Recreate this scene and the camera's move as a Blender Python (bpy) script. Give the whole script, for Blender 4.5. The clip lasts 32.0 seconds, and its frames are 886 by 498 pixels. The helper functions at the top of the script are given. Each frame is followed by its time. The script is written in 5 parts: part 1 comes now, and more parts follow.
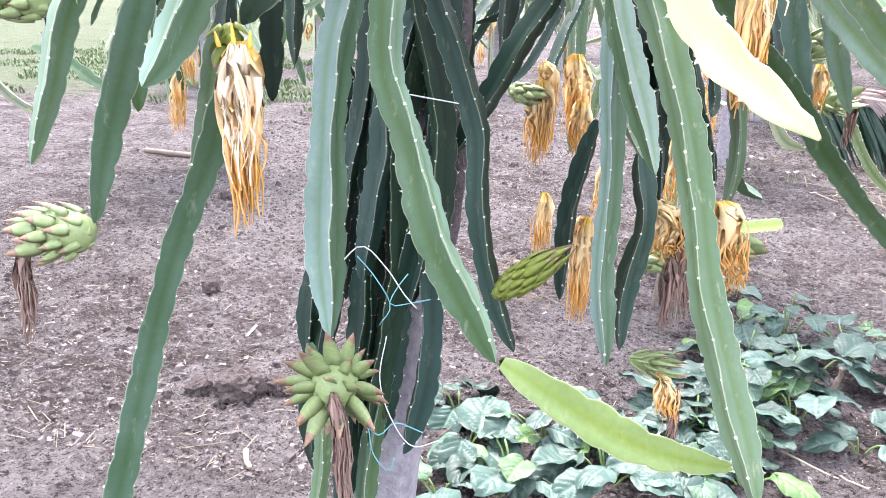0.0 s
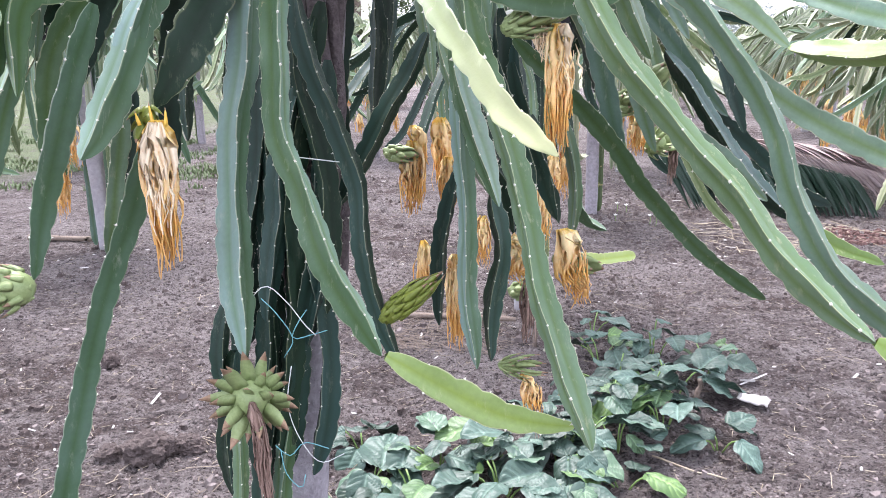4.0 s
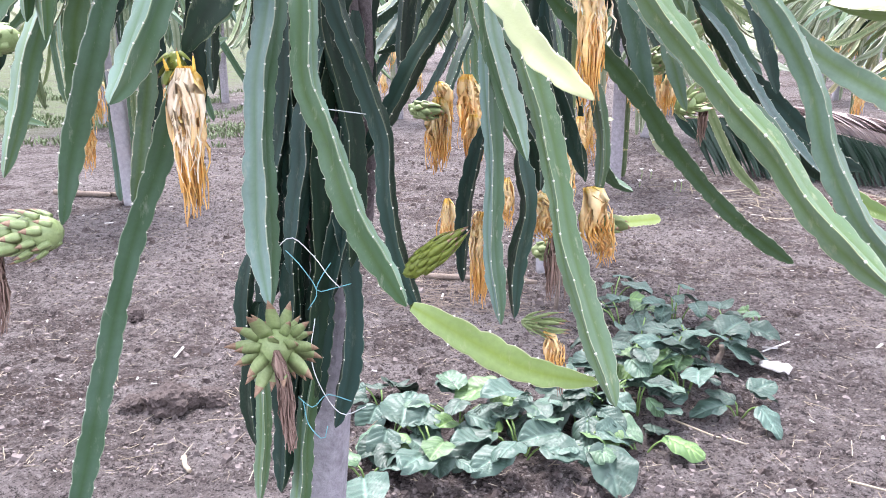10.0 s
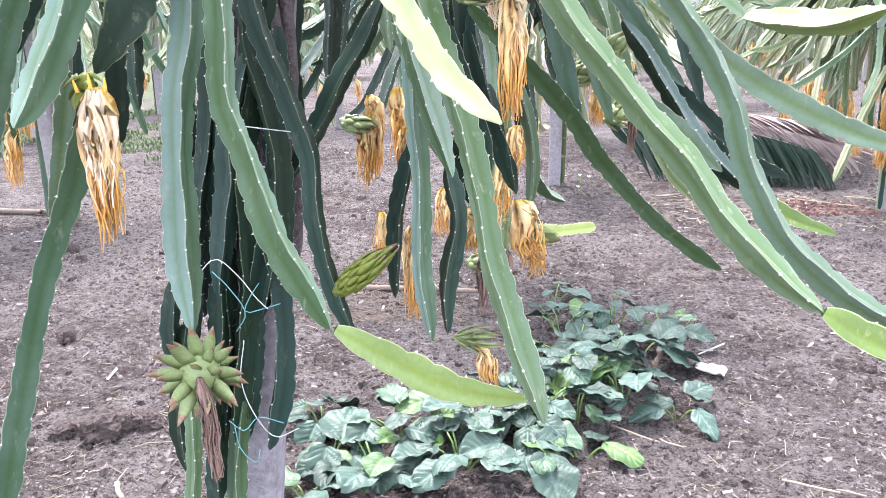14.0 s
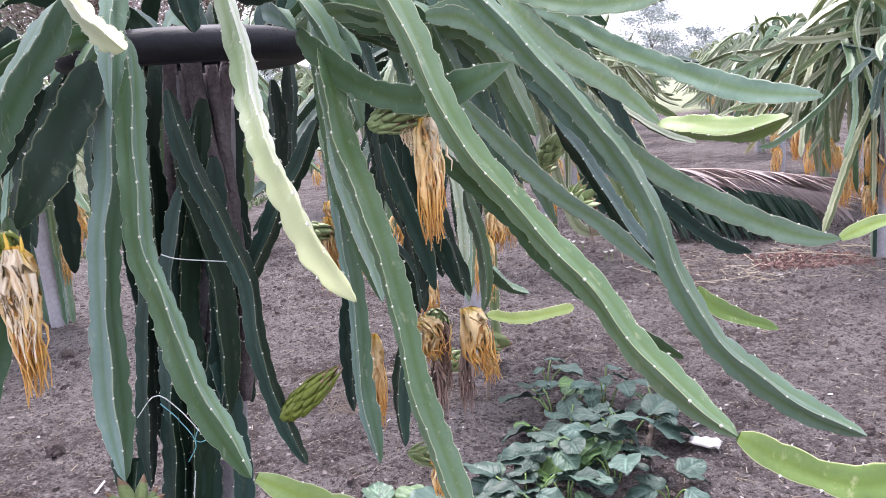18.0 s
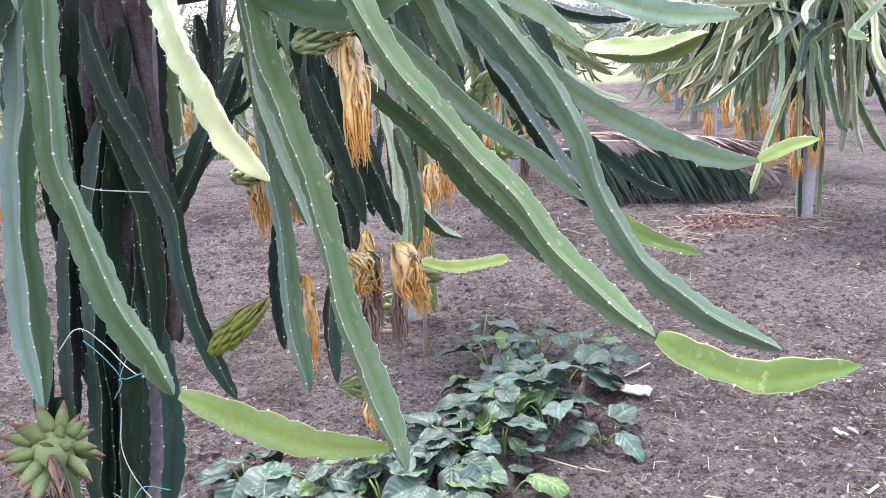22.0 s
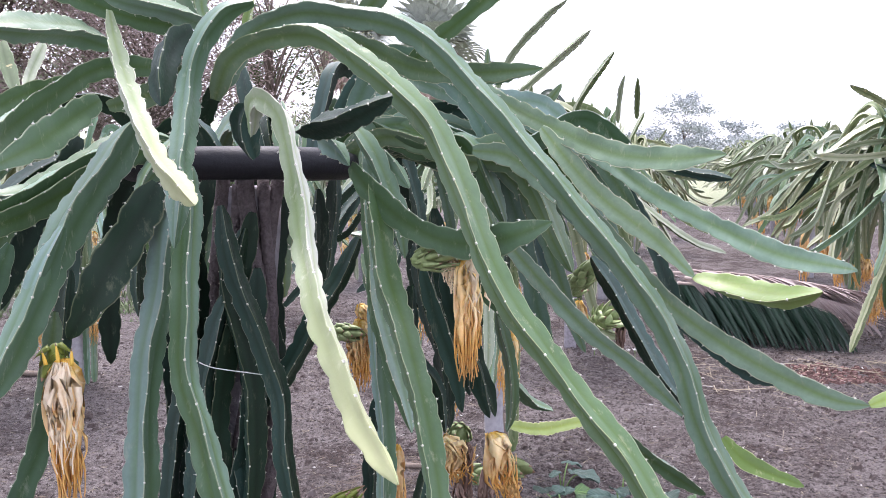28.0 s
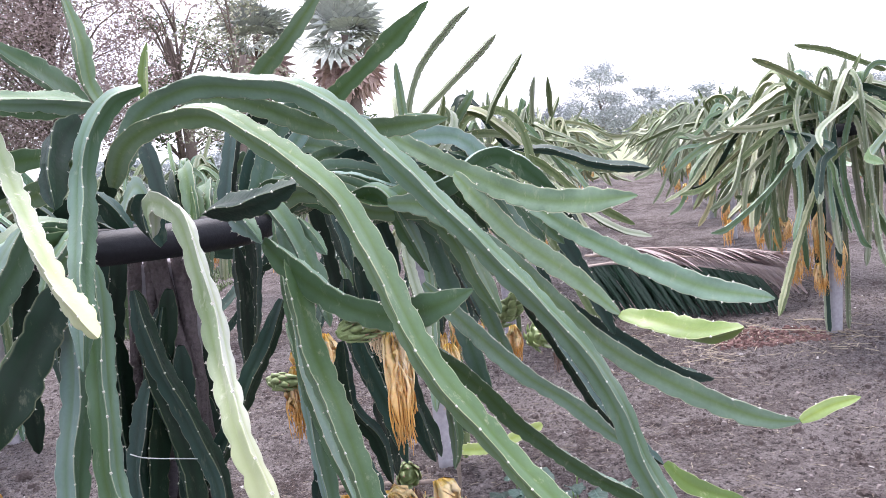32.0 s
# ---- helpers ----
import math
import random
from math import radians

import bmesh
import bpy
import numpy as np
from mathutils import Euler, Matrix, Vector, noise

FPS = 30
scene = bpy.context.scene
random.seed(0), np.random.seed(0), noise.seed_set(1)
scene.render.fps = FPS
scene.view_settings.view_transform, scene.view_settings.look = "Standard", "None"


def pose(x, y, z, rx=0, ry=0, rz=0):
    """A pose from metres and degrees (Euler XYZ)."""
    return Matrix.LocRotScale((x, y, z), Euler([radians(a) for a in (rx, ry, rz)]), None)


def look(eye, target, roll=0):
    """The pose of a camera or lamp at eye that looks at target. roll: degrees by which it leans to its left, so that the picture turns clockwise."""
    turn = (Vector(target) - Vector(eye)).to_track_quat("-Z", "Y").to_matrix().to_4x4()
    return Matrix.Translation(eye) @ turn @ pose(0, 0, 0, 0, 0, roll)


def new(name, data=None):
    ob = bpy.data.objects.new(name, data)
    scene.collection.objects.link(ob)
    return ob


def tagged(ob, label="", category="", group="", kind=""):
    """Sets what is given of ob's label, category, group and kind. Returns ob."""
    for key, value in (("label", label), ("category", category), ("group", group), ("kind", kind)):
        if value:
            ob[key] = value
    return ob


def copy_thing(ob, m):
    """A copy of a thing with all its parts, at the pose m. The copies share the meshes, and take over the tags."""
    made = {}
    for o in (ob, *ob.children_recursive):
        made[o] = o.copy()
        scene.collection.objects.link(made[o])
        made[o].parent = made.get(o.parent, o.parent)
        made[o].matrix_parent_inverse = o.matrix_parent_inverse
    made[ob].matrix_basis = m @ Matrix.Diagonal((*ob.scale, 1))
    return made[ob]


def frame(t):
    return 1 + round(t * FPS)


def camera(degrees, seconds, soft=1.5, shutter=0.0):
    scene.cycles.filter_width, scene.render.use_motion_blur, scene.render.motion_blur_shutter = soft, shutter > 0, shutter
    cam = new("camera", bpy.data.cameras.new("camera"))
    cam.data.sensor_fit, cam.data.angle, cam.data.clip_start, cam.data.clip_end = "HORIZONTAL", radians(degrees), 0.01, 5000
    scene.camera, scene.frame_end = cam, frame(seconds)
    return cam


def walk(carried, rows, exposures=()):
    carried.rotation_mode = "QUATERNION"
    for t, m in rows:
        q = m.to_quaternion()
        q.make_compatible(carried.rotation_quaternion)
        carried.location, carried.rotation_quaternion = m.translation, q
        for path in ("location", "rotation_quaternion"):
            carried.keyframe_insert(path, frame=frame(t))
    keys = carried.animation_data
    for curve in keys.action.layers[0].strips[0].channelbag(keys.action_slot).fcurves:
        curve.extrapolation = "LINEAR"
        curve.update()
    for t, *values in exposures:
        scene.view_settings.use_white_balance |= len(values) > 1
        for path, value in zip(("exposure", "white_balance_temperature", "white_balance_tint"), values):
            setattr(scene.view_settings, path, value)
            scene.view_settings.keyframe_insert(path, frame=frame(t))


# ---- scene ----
cam = camera(55.1, 32.0, soft=0.6)
PATH = [
    (0, (-0.0338, 0.0409, 1.3705), (-0.5069, 1.8825, 0.7502), 2.00),
    (0.5, (-0.0125, 0.0220, 1.3754), (-0.3920, 1.8866, 0.7595), 1.78),
    (1, (-0.0173, 0.0156, 1.3879), (-0.3361, 1.9070, 0.8213), 1.12),
    (1.5, (0.0042, 0.0034, 1.4129), (-0.3236, 1.9122, 0.9138), 1.77),
    (2, (0.0094, 0.0049, 1.4052), (-0.3154, 1.9270, 0.9578), 1.44),
    (2.5, (0.0255, -0.0519, 1.3924), (-0.3060, 1.8717, 0.9566), 0.53),
    (3, (0.0429, -0.1366, 1.3852), (-0.2878, 1.7848, 0.9391), -0.49),
    (3.5, (0.0457, -0.1957, 1.3930), (-0.2341, 1.7363, 0.9582), -1.08),
    (4, (0.0352, -0.2163, 1.3866), (-0.2005, 1.7145, 0.9211), -0.48),
    (4.5, (0.0332, -0.2162, 1.3826), (-0.1964, 1.7098, 0.8953), -0.77),
    (6.5, (0.0449, -0.2157, 1.3768), (-0.1554, 1.7126, 0.8854), 0.94),
    (7, (0.0486, -0.2165, 1.3774), (-0.1877, 1.7065, 0.8812), 0.62),
    (7.5, (0.0402, -0.2224, 1.3802), (-0.2368, 1.6932, 0.8764), 0.89),
    (8, (0.0229, -0.2228, 1.3773), (-0.2608, 1.6902, 0.8675), 0.89),
    (8.5, (0.0239, -0.2235, 1.3819), (-0.2624, 1.6879, 0.8674), 0.87),
    (9, (0.0223, -0.2203, 1.3805), (-0.2648, 1.6897, 0.8612), 0.95),
    (9.5, (0.0222, -0.2162, 1.3734), (-0.2648, 1.6903, 0.8417), 0.92),
    (10, (0.0261, -0.2141, 1.3670), (-0.2549, 1.6894, 0.8213), 0.28),
    (10.5, (0.0267, -0.2082, 1.3702), (-0.2535, 1.6899, 0.8057), 0.85),
    (11, (0.0139, -0.2078, 1.3760), (-0.2579, 1.6968, 0.8298), 2.31),
    (11.5, (0.0077, -0.2119, 1.3805), (-0.2654, 1.6957, 0.8453), 1.08),
    (12, (0.0249, -0.2203, 1.3835), (-0.2511, 1.6895, 0.8576), 0.84),
    (12.5, (0.0437, -0.2201, 1.3775), (-0.2479, 1.6943, 0.8776), 0.57),
    (13, (0.0658, -0.1973, 1.3681), (-0.1238, 1.7287, 0.8639), -0.22),
    (13.5, (0.0513, -0.1974, 1.3734), (-0.1358, 1.7266, 0.8603), -0.30),
    (14, (0.0537, -0.1942, 1.3803), (-0.1009, 1.7283, 0.8512), -0.10),
    (14.5, (0.0563, -0.2013, 1.4166), (-0.0955, 1.7314, 0.9252), -0.66),
    (15, (0.0804, -0.2077, 1.4469), (-0.0595, 1.7440, 1.0328), -0.73),
    (15.5, (0.1115, -0.1923, 1.4553), (-0.0195, 1.7674, 1.0780), -1.71),
    (17.5, (0.2088, -0.1600, 1.4617), (0.0354, 1.7986, 1.0958), -3.96),
    (18, (0.1853, -0.1607, 1.4662), (0.0058, 1.7946, 1.0861), -4.18),
    (18.5, (0.1857, -0.1797, 1.4550), (0.0078, 1.7759, 1.0757), -2.87),
    (19, (0.1878, -0.1844, 1.4491), (0.0136, 1.7712, 1.0681), -2.45),
    (19.5, (0.1960, -0.1914, 1.4437), (0.0598, 1.7638, 1.0454), -2.12),
    (20, (0.1975, -0.1998, 1.4324), (0.0861, 1.7528, 1.0146), -1.71),
    (20.5, (0.2040, -0.1961, 1.4284), (0.1193, 1.7539, 0.9923), -1.55),
    (21, (0.2066, -0.1871, 1.4045), (0.1400, 1.7566, 0.9382), -2.24),
    (21.5, (0.2061, -0.1716, 1.3917), (0.1503, 1.7701, 0.9155), -2.81),
    (22, (0.2011, -0.1742, 1.3868), (0.1579, 1.7741, 0.9369), -3.80),
    (22.5, (0.2008, -0.1792, 1.3919), (0.1533, 1.7714, 0.9526), -4.59),
    (23, (0.1994, -0.1784, 1.3941), (0.1538, 1.7718, 0.9529), -4.61),
    (23.5, (0.1985, -0.1774, 1.4133), (0.1473, 1.7751, 0.9832), -4.24),
    (24, (0.1672, -0.1673, 1.4795), (0.0538, 1.7810, 1.0423), -2.89),
    (24.5, (0.1642, -0.1788, 1.5347), (-0.0062, 1.7799, 1.1679), -0.97),
    (25, (0.1568, -0.1777, 1.5520), (-0.0246, 1.7889, 1.2364), -0.59),
    (25.5, (0.1638, -0.1845, 1.5689), (-0.0279, 1.7849, 1.2779), -0.27),
    (27.5, (0.1660, -0.1875, 1.5753), (-0.0606, 1.7882, 1.3628), -0.29),
    (28, (0.1680, -0.1836, 1.5746), (-0.0606, 1.7922, 1.3643), -0.21),
    (28.5, (0.1662, -0.1840, 1.5693), (-0.0683, 1.7904, 1.3530), -0.55),
    (29, (0.1620, -0.1887, 1.5692), (-0.0945, 1.7799, 1.3272), -0.58),
    (29.5, (0.1565, -0.1902, 1.5683), (-0.1428, 1.7714, 1.3185), -1.03),
    (30, (0.1530, -0.1904, 1.5752), (-0.1585, 1.7697, 1.3287), -1.89),
    (30.5, (0.1559, -0.1806, 1.6091), (-0.1300, 1.7840, 1.3672), -2.36),
    (31, (0.1715, -0.1693, 1.6394), (-0.0187, 1.8066, 1.3954), -4.17),
    (31.5, (0.1860, -0.1480, 1.6557), (0.0528, 1.8322, 1.4084), -5.87),
    (32, (0.1929, -0.1488, 1.6884), (0.1167, 1.8350, 1.4459), -6.18),
]
EXPOSURE = ((0.0, 2.40, 6420, 17), (1.0, 2.36, 6420, 14), (2.0, 2.01, 6420, 13), (4.0, 1.82, 6420, 18), (9.0, 2.04, 6420, 18), (13.0, 2.02, 6420, 17), (14.0, 2.22, 6420, 16), (15.0, 1.83, 6420, 14), (18.0, 1.50, 6420, 21), (21.0, 1.65, 6420, 20), (23.0, 1.73, 6420, 19), (25.0, 1.38, 6420, 19), (28.0, 1.42, 6420, 21), (32.0, 1.47, 6420, 20))
walk(cam, [(t, look(eye, target, roll)) for t, eye, target, roll in PATH], EXPOSURE)

# ---- world and light: a bright overcast sky, low soft sun behind the haze ----
world = bpy.data.worlds.new("overcast_sky")
scene.world = world
world.use_nodes = True
wn, wl = world.node_tree.nodes, world.node_tree.links
bg = wn["Background"]
sky = wn.new("ShaderNodeTexSky")
sky.sky_type, sky.sun_disc = "NISHITA", False
sky.sun_elevation, sky.sun_rotation = radians(62), radians(-25)
sky.air_density, sky.dust_density = 1.0, 3.0
haze = wn.new("ShaderNodeMix")
haze.data_type = "RGBA"
haze.inputs["Factor"].default_value = 0.8
haze.inputs["B"].default_value = (8.6, 9.2, 10.6, 1)
wl.new(sky.outputs[0], haze.inputs["A"])
wl.new(haze.outputs["Result"], bg.inputs["Color"])
bg.inputs["Strength"].default_value = 0.095
sun = new("sun", bpy.data.lights.new("sun", "SUN"))
sun.data.energy, sun.data.angle, sun.data.color = 2.3, radians(22), (1.0, 0.985, 0.97)
sun.matrix_world = look((0, 0, 0), (math.sin(radians(25)), -math.cos(radians(25)), -math.tan(radians(62))))


# ---- materials ----
def nodes_of(name, rough=0.6, metal=0.0, spec=0.5):
    m = bpy.data.materials.new(name)
    m.use_nodes = True
    t = m.node_tree
    b = t.nodes["Principled BSDF"]
    b.inputs["Roughness"].default_value, b.inputs["Metallic"].default_value = rough, metal
    b.inputs["Specular IOR Level"].default_value = spec
    return m, t, b


def node(t, kind, **vals):
    n = t.nodes.new(kind)
    for k, v in vals.items():
        n.inputs[k.replace("_", " ")].default_value = v
    return n


def coords(t, scale=1.0, world_space=False):
    tc = t.nodes.new("ShaderNodeNewGeometry" if world_space else "ShaderNodeTexCoord")
    mp = t.nodes.new("ShaderNodeMapping")
    mp.inputs["Scale"].default_value = (scale,) * 3 if not isinstance(scale, tuple) else scale
    t.links.new(tc.outputs["Position" if world_space else "Object"], mp.inputs[0])
    return mp.outputs[0]


def ramp(t, fac, *stops):
    r = t.nodes.new("ShaderNodeValToRGB")
    e = r.color_ramp.elements
    while len(e) < len(stops):
        e.new(0.5)
    for el, (p, c) in zip(e, stops):
        el.position, el.color = p, (*c, 1) if len(c) == 3 else c
    t.links.new(fac, r.inputs[0])
    return r.outputs[0]


def mix(t, fac, a, b, kind="MIX"):
    m = t.nodes.new("ShaderNodeMix")
    m.data_type, m.blend_type = "RGBA", kind
    for sock, v in (("Factor", fac), ("A", a), ("B", b)):
        if isinstance(v, (int, float)):
            m.inputs[sock].default_value = v
        elif isinstance(v, tuple):
            m.inputs[sock].default_value = (*v, 1)
        else:
            t.links.new(v, m.inputs[sock])
    return m.outputs["Result"]


def noise_tex(t, vec, scale, detail=5.0, rough=0.6):
    n = node(t, "ShaderNodeTexNoise", Scale=scale, Detail=detail, Roughness=rough)
    t.links.new(vec, n.inputs["Vector"])
    return n.outputs["Fac"]


def bump(t, b, height, strength=0.3, dist=0.01):
    n = node(t, "ShaderNodeBump", Strength=strength, Distance=dist)
    t.links.new(height, n.inputs["Height"])
    t.links.new(n.outputs[0], b.inputs["Normal"])


def math_node(t, op, a, b):
    n = t.nodes.new("ShaderNodeMath")
    n.operation = op
    for i, v in enumerate((a, b)):
        if isinstance(v, (int, float)):
            n.inputs[i].default_value = v
        else:
            t.links.new(v, n.inputs[i])
    return n.outputs[0]


def mottled(name, dark, light, scale=20.0, rough=0.7, relief=0.3, depth=0.004, fine=4.0, spec=0.4, random_tint=0.0, metal=0.0, islands=False):
    """Two scales of colour variation, a little relief."""
    m, t, b = nodes_of(name, rough, metal, spec)
    v = coords(t)
    big, small = noise_tex(t, v, scale), noise_tex(t, v, scale * fine, 6)
    col = mix(t, big, dark, light)
    col = mix(t, 0.45, col, ramp(t, small, (0.3, dark), (0.7, light)))
    if islands:
        geo = t.nodes.new("ShaderNodeNewGeometry")
        col = mix(t, 0.75, col, ramp(t, geo.outputs["Random Per Island"], (0.0, dark), (1.0, light)))
    if random_tint:
        info = t.nodes.new("ShaderNodeObjectInfo")
        tint = ramp(t, info.outputs["Random"], (0.0, (1 - random_tint,) * 3), (1.0, (1 + random_tint, 1 + random_tint * 0.9, 1 + random_tint * 0.6)))
        col = mix(t, 1.0, col, tint, "MULTIPLY")
    t.links.new(col, b.inputs["Base Color"])
    bump(t, b, small, relief, depth)
    return m


def stem_material(name, valley, flank, margin, rough=0.38, blotch=None, blotch_amount=0.62, tip=None):
    """A cactus skin: deeper green along the hollow sides, waxy bloom and a corky edge towards the ribs. Face tints
    imitate light and shade.
    """
    m, t, b = nodes_of(name, rough, 0, 0.35)
    v = coords(t)
    rib = t.nodes.new("ShaderNodeAttribute")
    rib.attribute_name = "rib"
    along = t.nodes.new("ShaderNodeAttribute")
    along.attribute_name = "along"
    big, small = noise_tex(t, v, 14.0, 5, 0.65), noise_tex(t, v, 130.0, 5)
    f = math_node(t, "ADD", rib.outputs["Fac"], math_node(t, "MULTIPLY", math_node(t, "SUBTRACT", big, 0.5), 0.08))
    col = ramp(t, f, (0.0, valley), (0.55, flank), (0.935, flank), (0.99, margin))
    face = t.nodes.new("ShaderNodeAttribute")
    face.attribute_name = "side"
    # lit and shaded faces are painted: dim yellowish to bright bluish
    face_light = math_node(t, "ADD", face.outputs["Fac"], math_node(t, "MULTIPLY", math_node(t, "SUBTRACT", noise_tex(t, v, 5.0, 3), 0.5), 1.2))
    col = mix(t, 1.0, col, ramp(t, face_light, (0.0, (0.52, 0.63, 0.44)), (0.5, (0.93, 0.96, 0.92)), (1.0, (1.42, 1.38, 1.5))), "MULTIPLY")
    scuff = noise_tex(t, coords(t, (1.0, 1.0, 0.35)), 48.0, 7, 0.75)
    col = mix(t, ramp(t, scuff, (0.57, (0, 0, 0)), (0.7, (0.45, 0.45, 0.45))), col, margin)
    info = t.nodes.new("ShaderNodeObjectInfo")
    tint = ramp(t, info.outputs["Random"], (0.0, (0.8, 0.84, 0.82)), (0.5, (1.0, 1.0, 1.0)), (1.0, (1.18, 1.12, 0.98)))
    col = mix(t, 1.0, col, tint, "MULTIPLY")
    col = mix(t, 0.5, col, mix(t, small, (0.55, 0.55, 0.55), (1.35, 1.35, 1.3)), "MULTIPLY")
    if tip:
        col = mix(t, ramp(t, along.outputs["Fac"], (0.45, (0, 0, 0)), (0.95, (1, 1, 1))), col, tip)
    if blotch:
        spots = noise_tex(t, v, 26.0, 6, 0.7)
        col = mix(t, ramp(t, spots, (blotch_amount, (0, 0, 0)), (blotch_amount + 0.05, (1, 1, 1))), col, blotch)
    t.links.new(col, b.inputs["Base Color"])
    b.inputs["Subsurface Weight"].default_value = 0.06
    b.inputs["Subsurface Radius"].default_value = (0.006, 0.012, 0.004)
    t.links.new(ramp(t, small, (0.2, (rough - 0.1,) * 3), (0.8, (rough + 0.2,) * 3)), b.inputs["Roughness"])
    bump(t, b, noise_tex(t, v, 60.0, 5), 0.18, 0.003)
    return m


STEM = {
    "green": stem_material("stem_green", (0.112, 0.178, 0.072), (0.142, 0.217, 0.15), (0.38, 0.4, 0.29), 0.42, blotch=(0.26, 0.23, 0.13), blotch_amount=0.69),
    "blue": stem_material("stem_glaucous", (0.115, 0.19, 0.115), (0.158, 0.238, 0.198), (0.4, 0.43, 0.35), 0.48, blotch=(0.24, 0.25, 0.17), blotch_amount=0.7),
    # shade among the crowded stems is put into this darker green
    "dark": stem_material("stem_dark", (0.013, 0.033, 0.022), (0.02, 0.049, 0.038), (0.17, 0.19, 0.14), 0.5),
    "lime": stem_material("stem_lime", (0.17, 0.235, 0.04), (0.2, 0.275, 0.085), (0.46, 0.46, 0.26)),
    "cream": stem_material("stem_bleached", (0.33, 0.37, 0.22), (0.43, 0.45, 0.36), (0.7, 0.66, 0.56), 0.6, blotch=(0.5, 0.34, 0.2), blotch_amount=0.7, tip=(0.36, 0.38, 0.2)),
    # yellower skin, mostly for distant plants; their sunlit paleness is painted in
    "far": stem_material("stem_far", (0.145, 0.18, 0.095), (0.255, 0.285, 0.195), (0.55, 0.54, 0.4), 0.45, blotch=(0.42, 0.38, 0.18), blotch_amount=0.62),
}
M_AREOLE = mottled("areole_felt", (0.55, 0.53, 0.45), (0.8, 0.78, 0.7), 60, 0.9)
M_CONCRETE = mottled("post_concrete", (0.26, 0.25, 0.265), (0.5, 0.48, 0.505), 9, 0.9, 0.5, 0.006)
M_BARK = mottled("weathered_post", (0.17, 0.155, 0.17), (0.45, 0.42, 0.45), 11, 0.95, 0.9, 0.012)
M_RUBBER = mottled("tyre_rubber", (0.007, 0.007, 0.010), (0.018, 0.018, 0.024), 30, 0.6, 0.3)
M_FRUIT = mottled("unripe_fruit_skin", (0.17, 0.235, 0.08), (0.33, 0.4, 0.19), 40, 0.42, 0.15, 0.002)
M_BUD = mottled("flower_bud_skin", (0.1, 0.14, 0.02), (0.24, 0.28, 0.05), 40, 0.4, 0.15, 0.002)


def petal_material():
    """A withered petal: yellow at its root, bleached along the middle, brown at its ragged end."""
    m, t, b = nodes_of("dried_petals", 0.7, 0, 0.3)
    v = coords(t)
    along = t.nodes.new("ShaderNodeAttribute")
    along.attribute_name = "along"
    geo = t.nodes.new("ShaderNodeNewGeometry")
    small = noise_tex(t, v, 90.0, 5)
    f = math_node(t, "ADD", along.outputs["Fac"], math_node(t, "MULTIPLY", math_node(t, "SUBTRACT", small, 0.5), 0.5))
    col = ramp(t, f, (0.0, (0.78, 0.5, 0.1)), (0.14, (0.9, 0.7, 0.4)), (0.42, (0.9, 0.66, 0.36)), (0.68, (0.78, 0.45, 0.14)), (1.0, (0.52, 0.29, 0.11)))
    col = mix(t, 1.0, col, ramp(t, geo.outputs["Random Per Island"], (0.0, (0.8, 0.68, 0.52)), (0.4, (1.05, 1.0, 0.9)), (1.0, (1.08, 1.1, 1.12))), "MULTIPLY")
    t.links.new(col, b.inputs["Base Color"])
    b.inputs["Subsurface Weight"].default_value = 0.1
    b.inputs["Subsurface Radius"].default_value = (0.01, 0.006, 0.002)
    bump(t, b, small, 0.4, 0.003)
    return m


M_DRY = petal_material()
M_DRYDARK = mottled("withered_petals", (0.14, 0.08, 0.06), (0.4, 0.28, 0.23), 30, 0.85, 0.6, 0.004, islands=True)
M_PALE = mottled("pale_petals", (0.82, 0.6, 0.36), (0.94, 0.85, 0.67), 30, 0.7, 0.3)
M_STRAW = mottled("dry_straw", (0.2, 0.155, 0.105), (0.5, 0.43, 0.33), 30, 0.8, 0.2, 0.002, islands=True)
M_CLOD = mottled("soil_clod", (0.045, 0.033, 0.03), (0.175, 0.137, 0.127), 26, 0.95, 1.0, 0.02)
M_TWINE = mottled("blue_twine", (0.08, 0.3, 0.34), (0.25, 0.55, 0.58), 80, 0.6)
M_WHITE_TWINE = mottled("white_twine", (0.5, 0.52, 0.5), (0.75, 0.77, 0.75), 80, 0.6)
M_PAPER = mottled("scrap_paper", (0.34, 0.31, 0.29), (0.72, 0.69, 0.66), 34, 0.85, 0.6)
M_TWIG = mottled("dead_wood", (0.12, 0.09, 0.07), (0.3, 0.24, 0.2), 30, 0.9, 0.6)
M_FROND = mottled("frond_green", (0.012, 0.035, 0.022), (0.035, 0.075, 0.05), 25, 0.4, 0.2, random_tint=0.2)
M_FRONDDRY = mottled("frond_dry", (0.3, 0.23, 0.21), (0.6, 0.5, 0.46), 25, 0.8, 0.3, random_tint=0.15)
M_TREE = mottled("tree_leaf", (0.035, 0.06, 0.025), (0.11, 0.15, 0.07), 8, 0.6, 0.0, random_tint=0.15)
# reddish leaves, made paler to stand for haze and light from behind
M_TREE_BROWN = mottled("tree_leaf_reddish", (0.2, 0.145, 0.135), (0.44, 0.345, 0.33), 8, 0.7, islands=True)
M_TRUNK = mottled("tree_bark", (0.09, 0.07, 0.06), (0.22, 0.17, 0.15), 6, 0.95, 0.8, 0.02)
M_TIP = mottled("bract_tip", (0.2, 0.1, 0.07), (0.4, 0.28, 0.18), 60, 0.6)


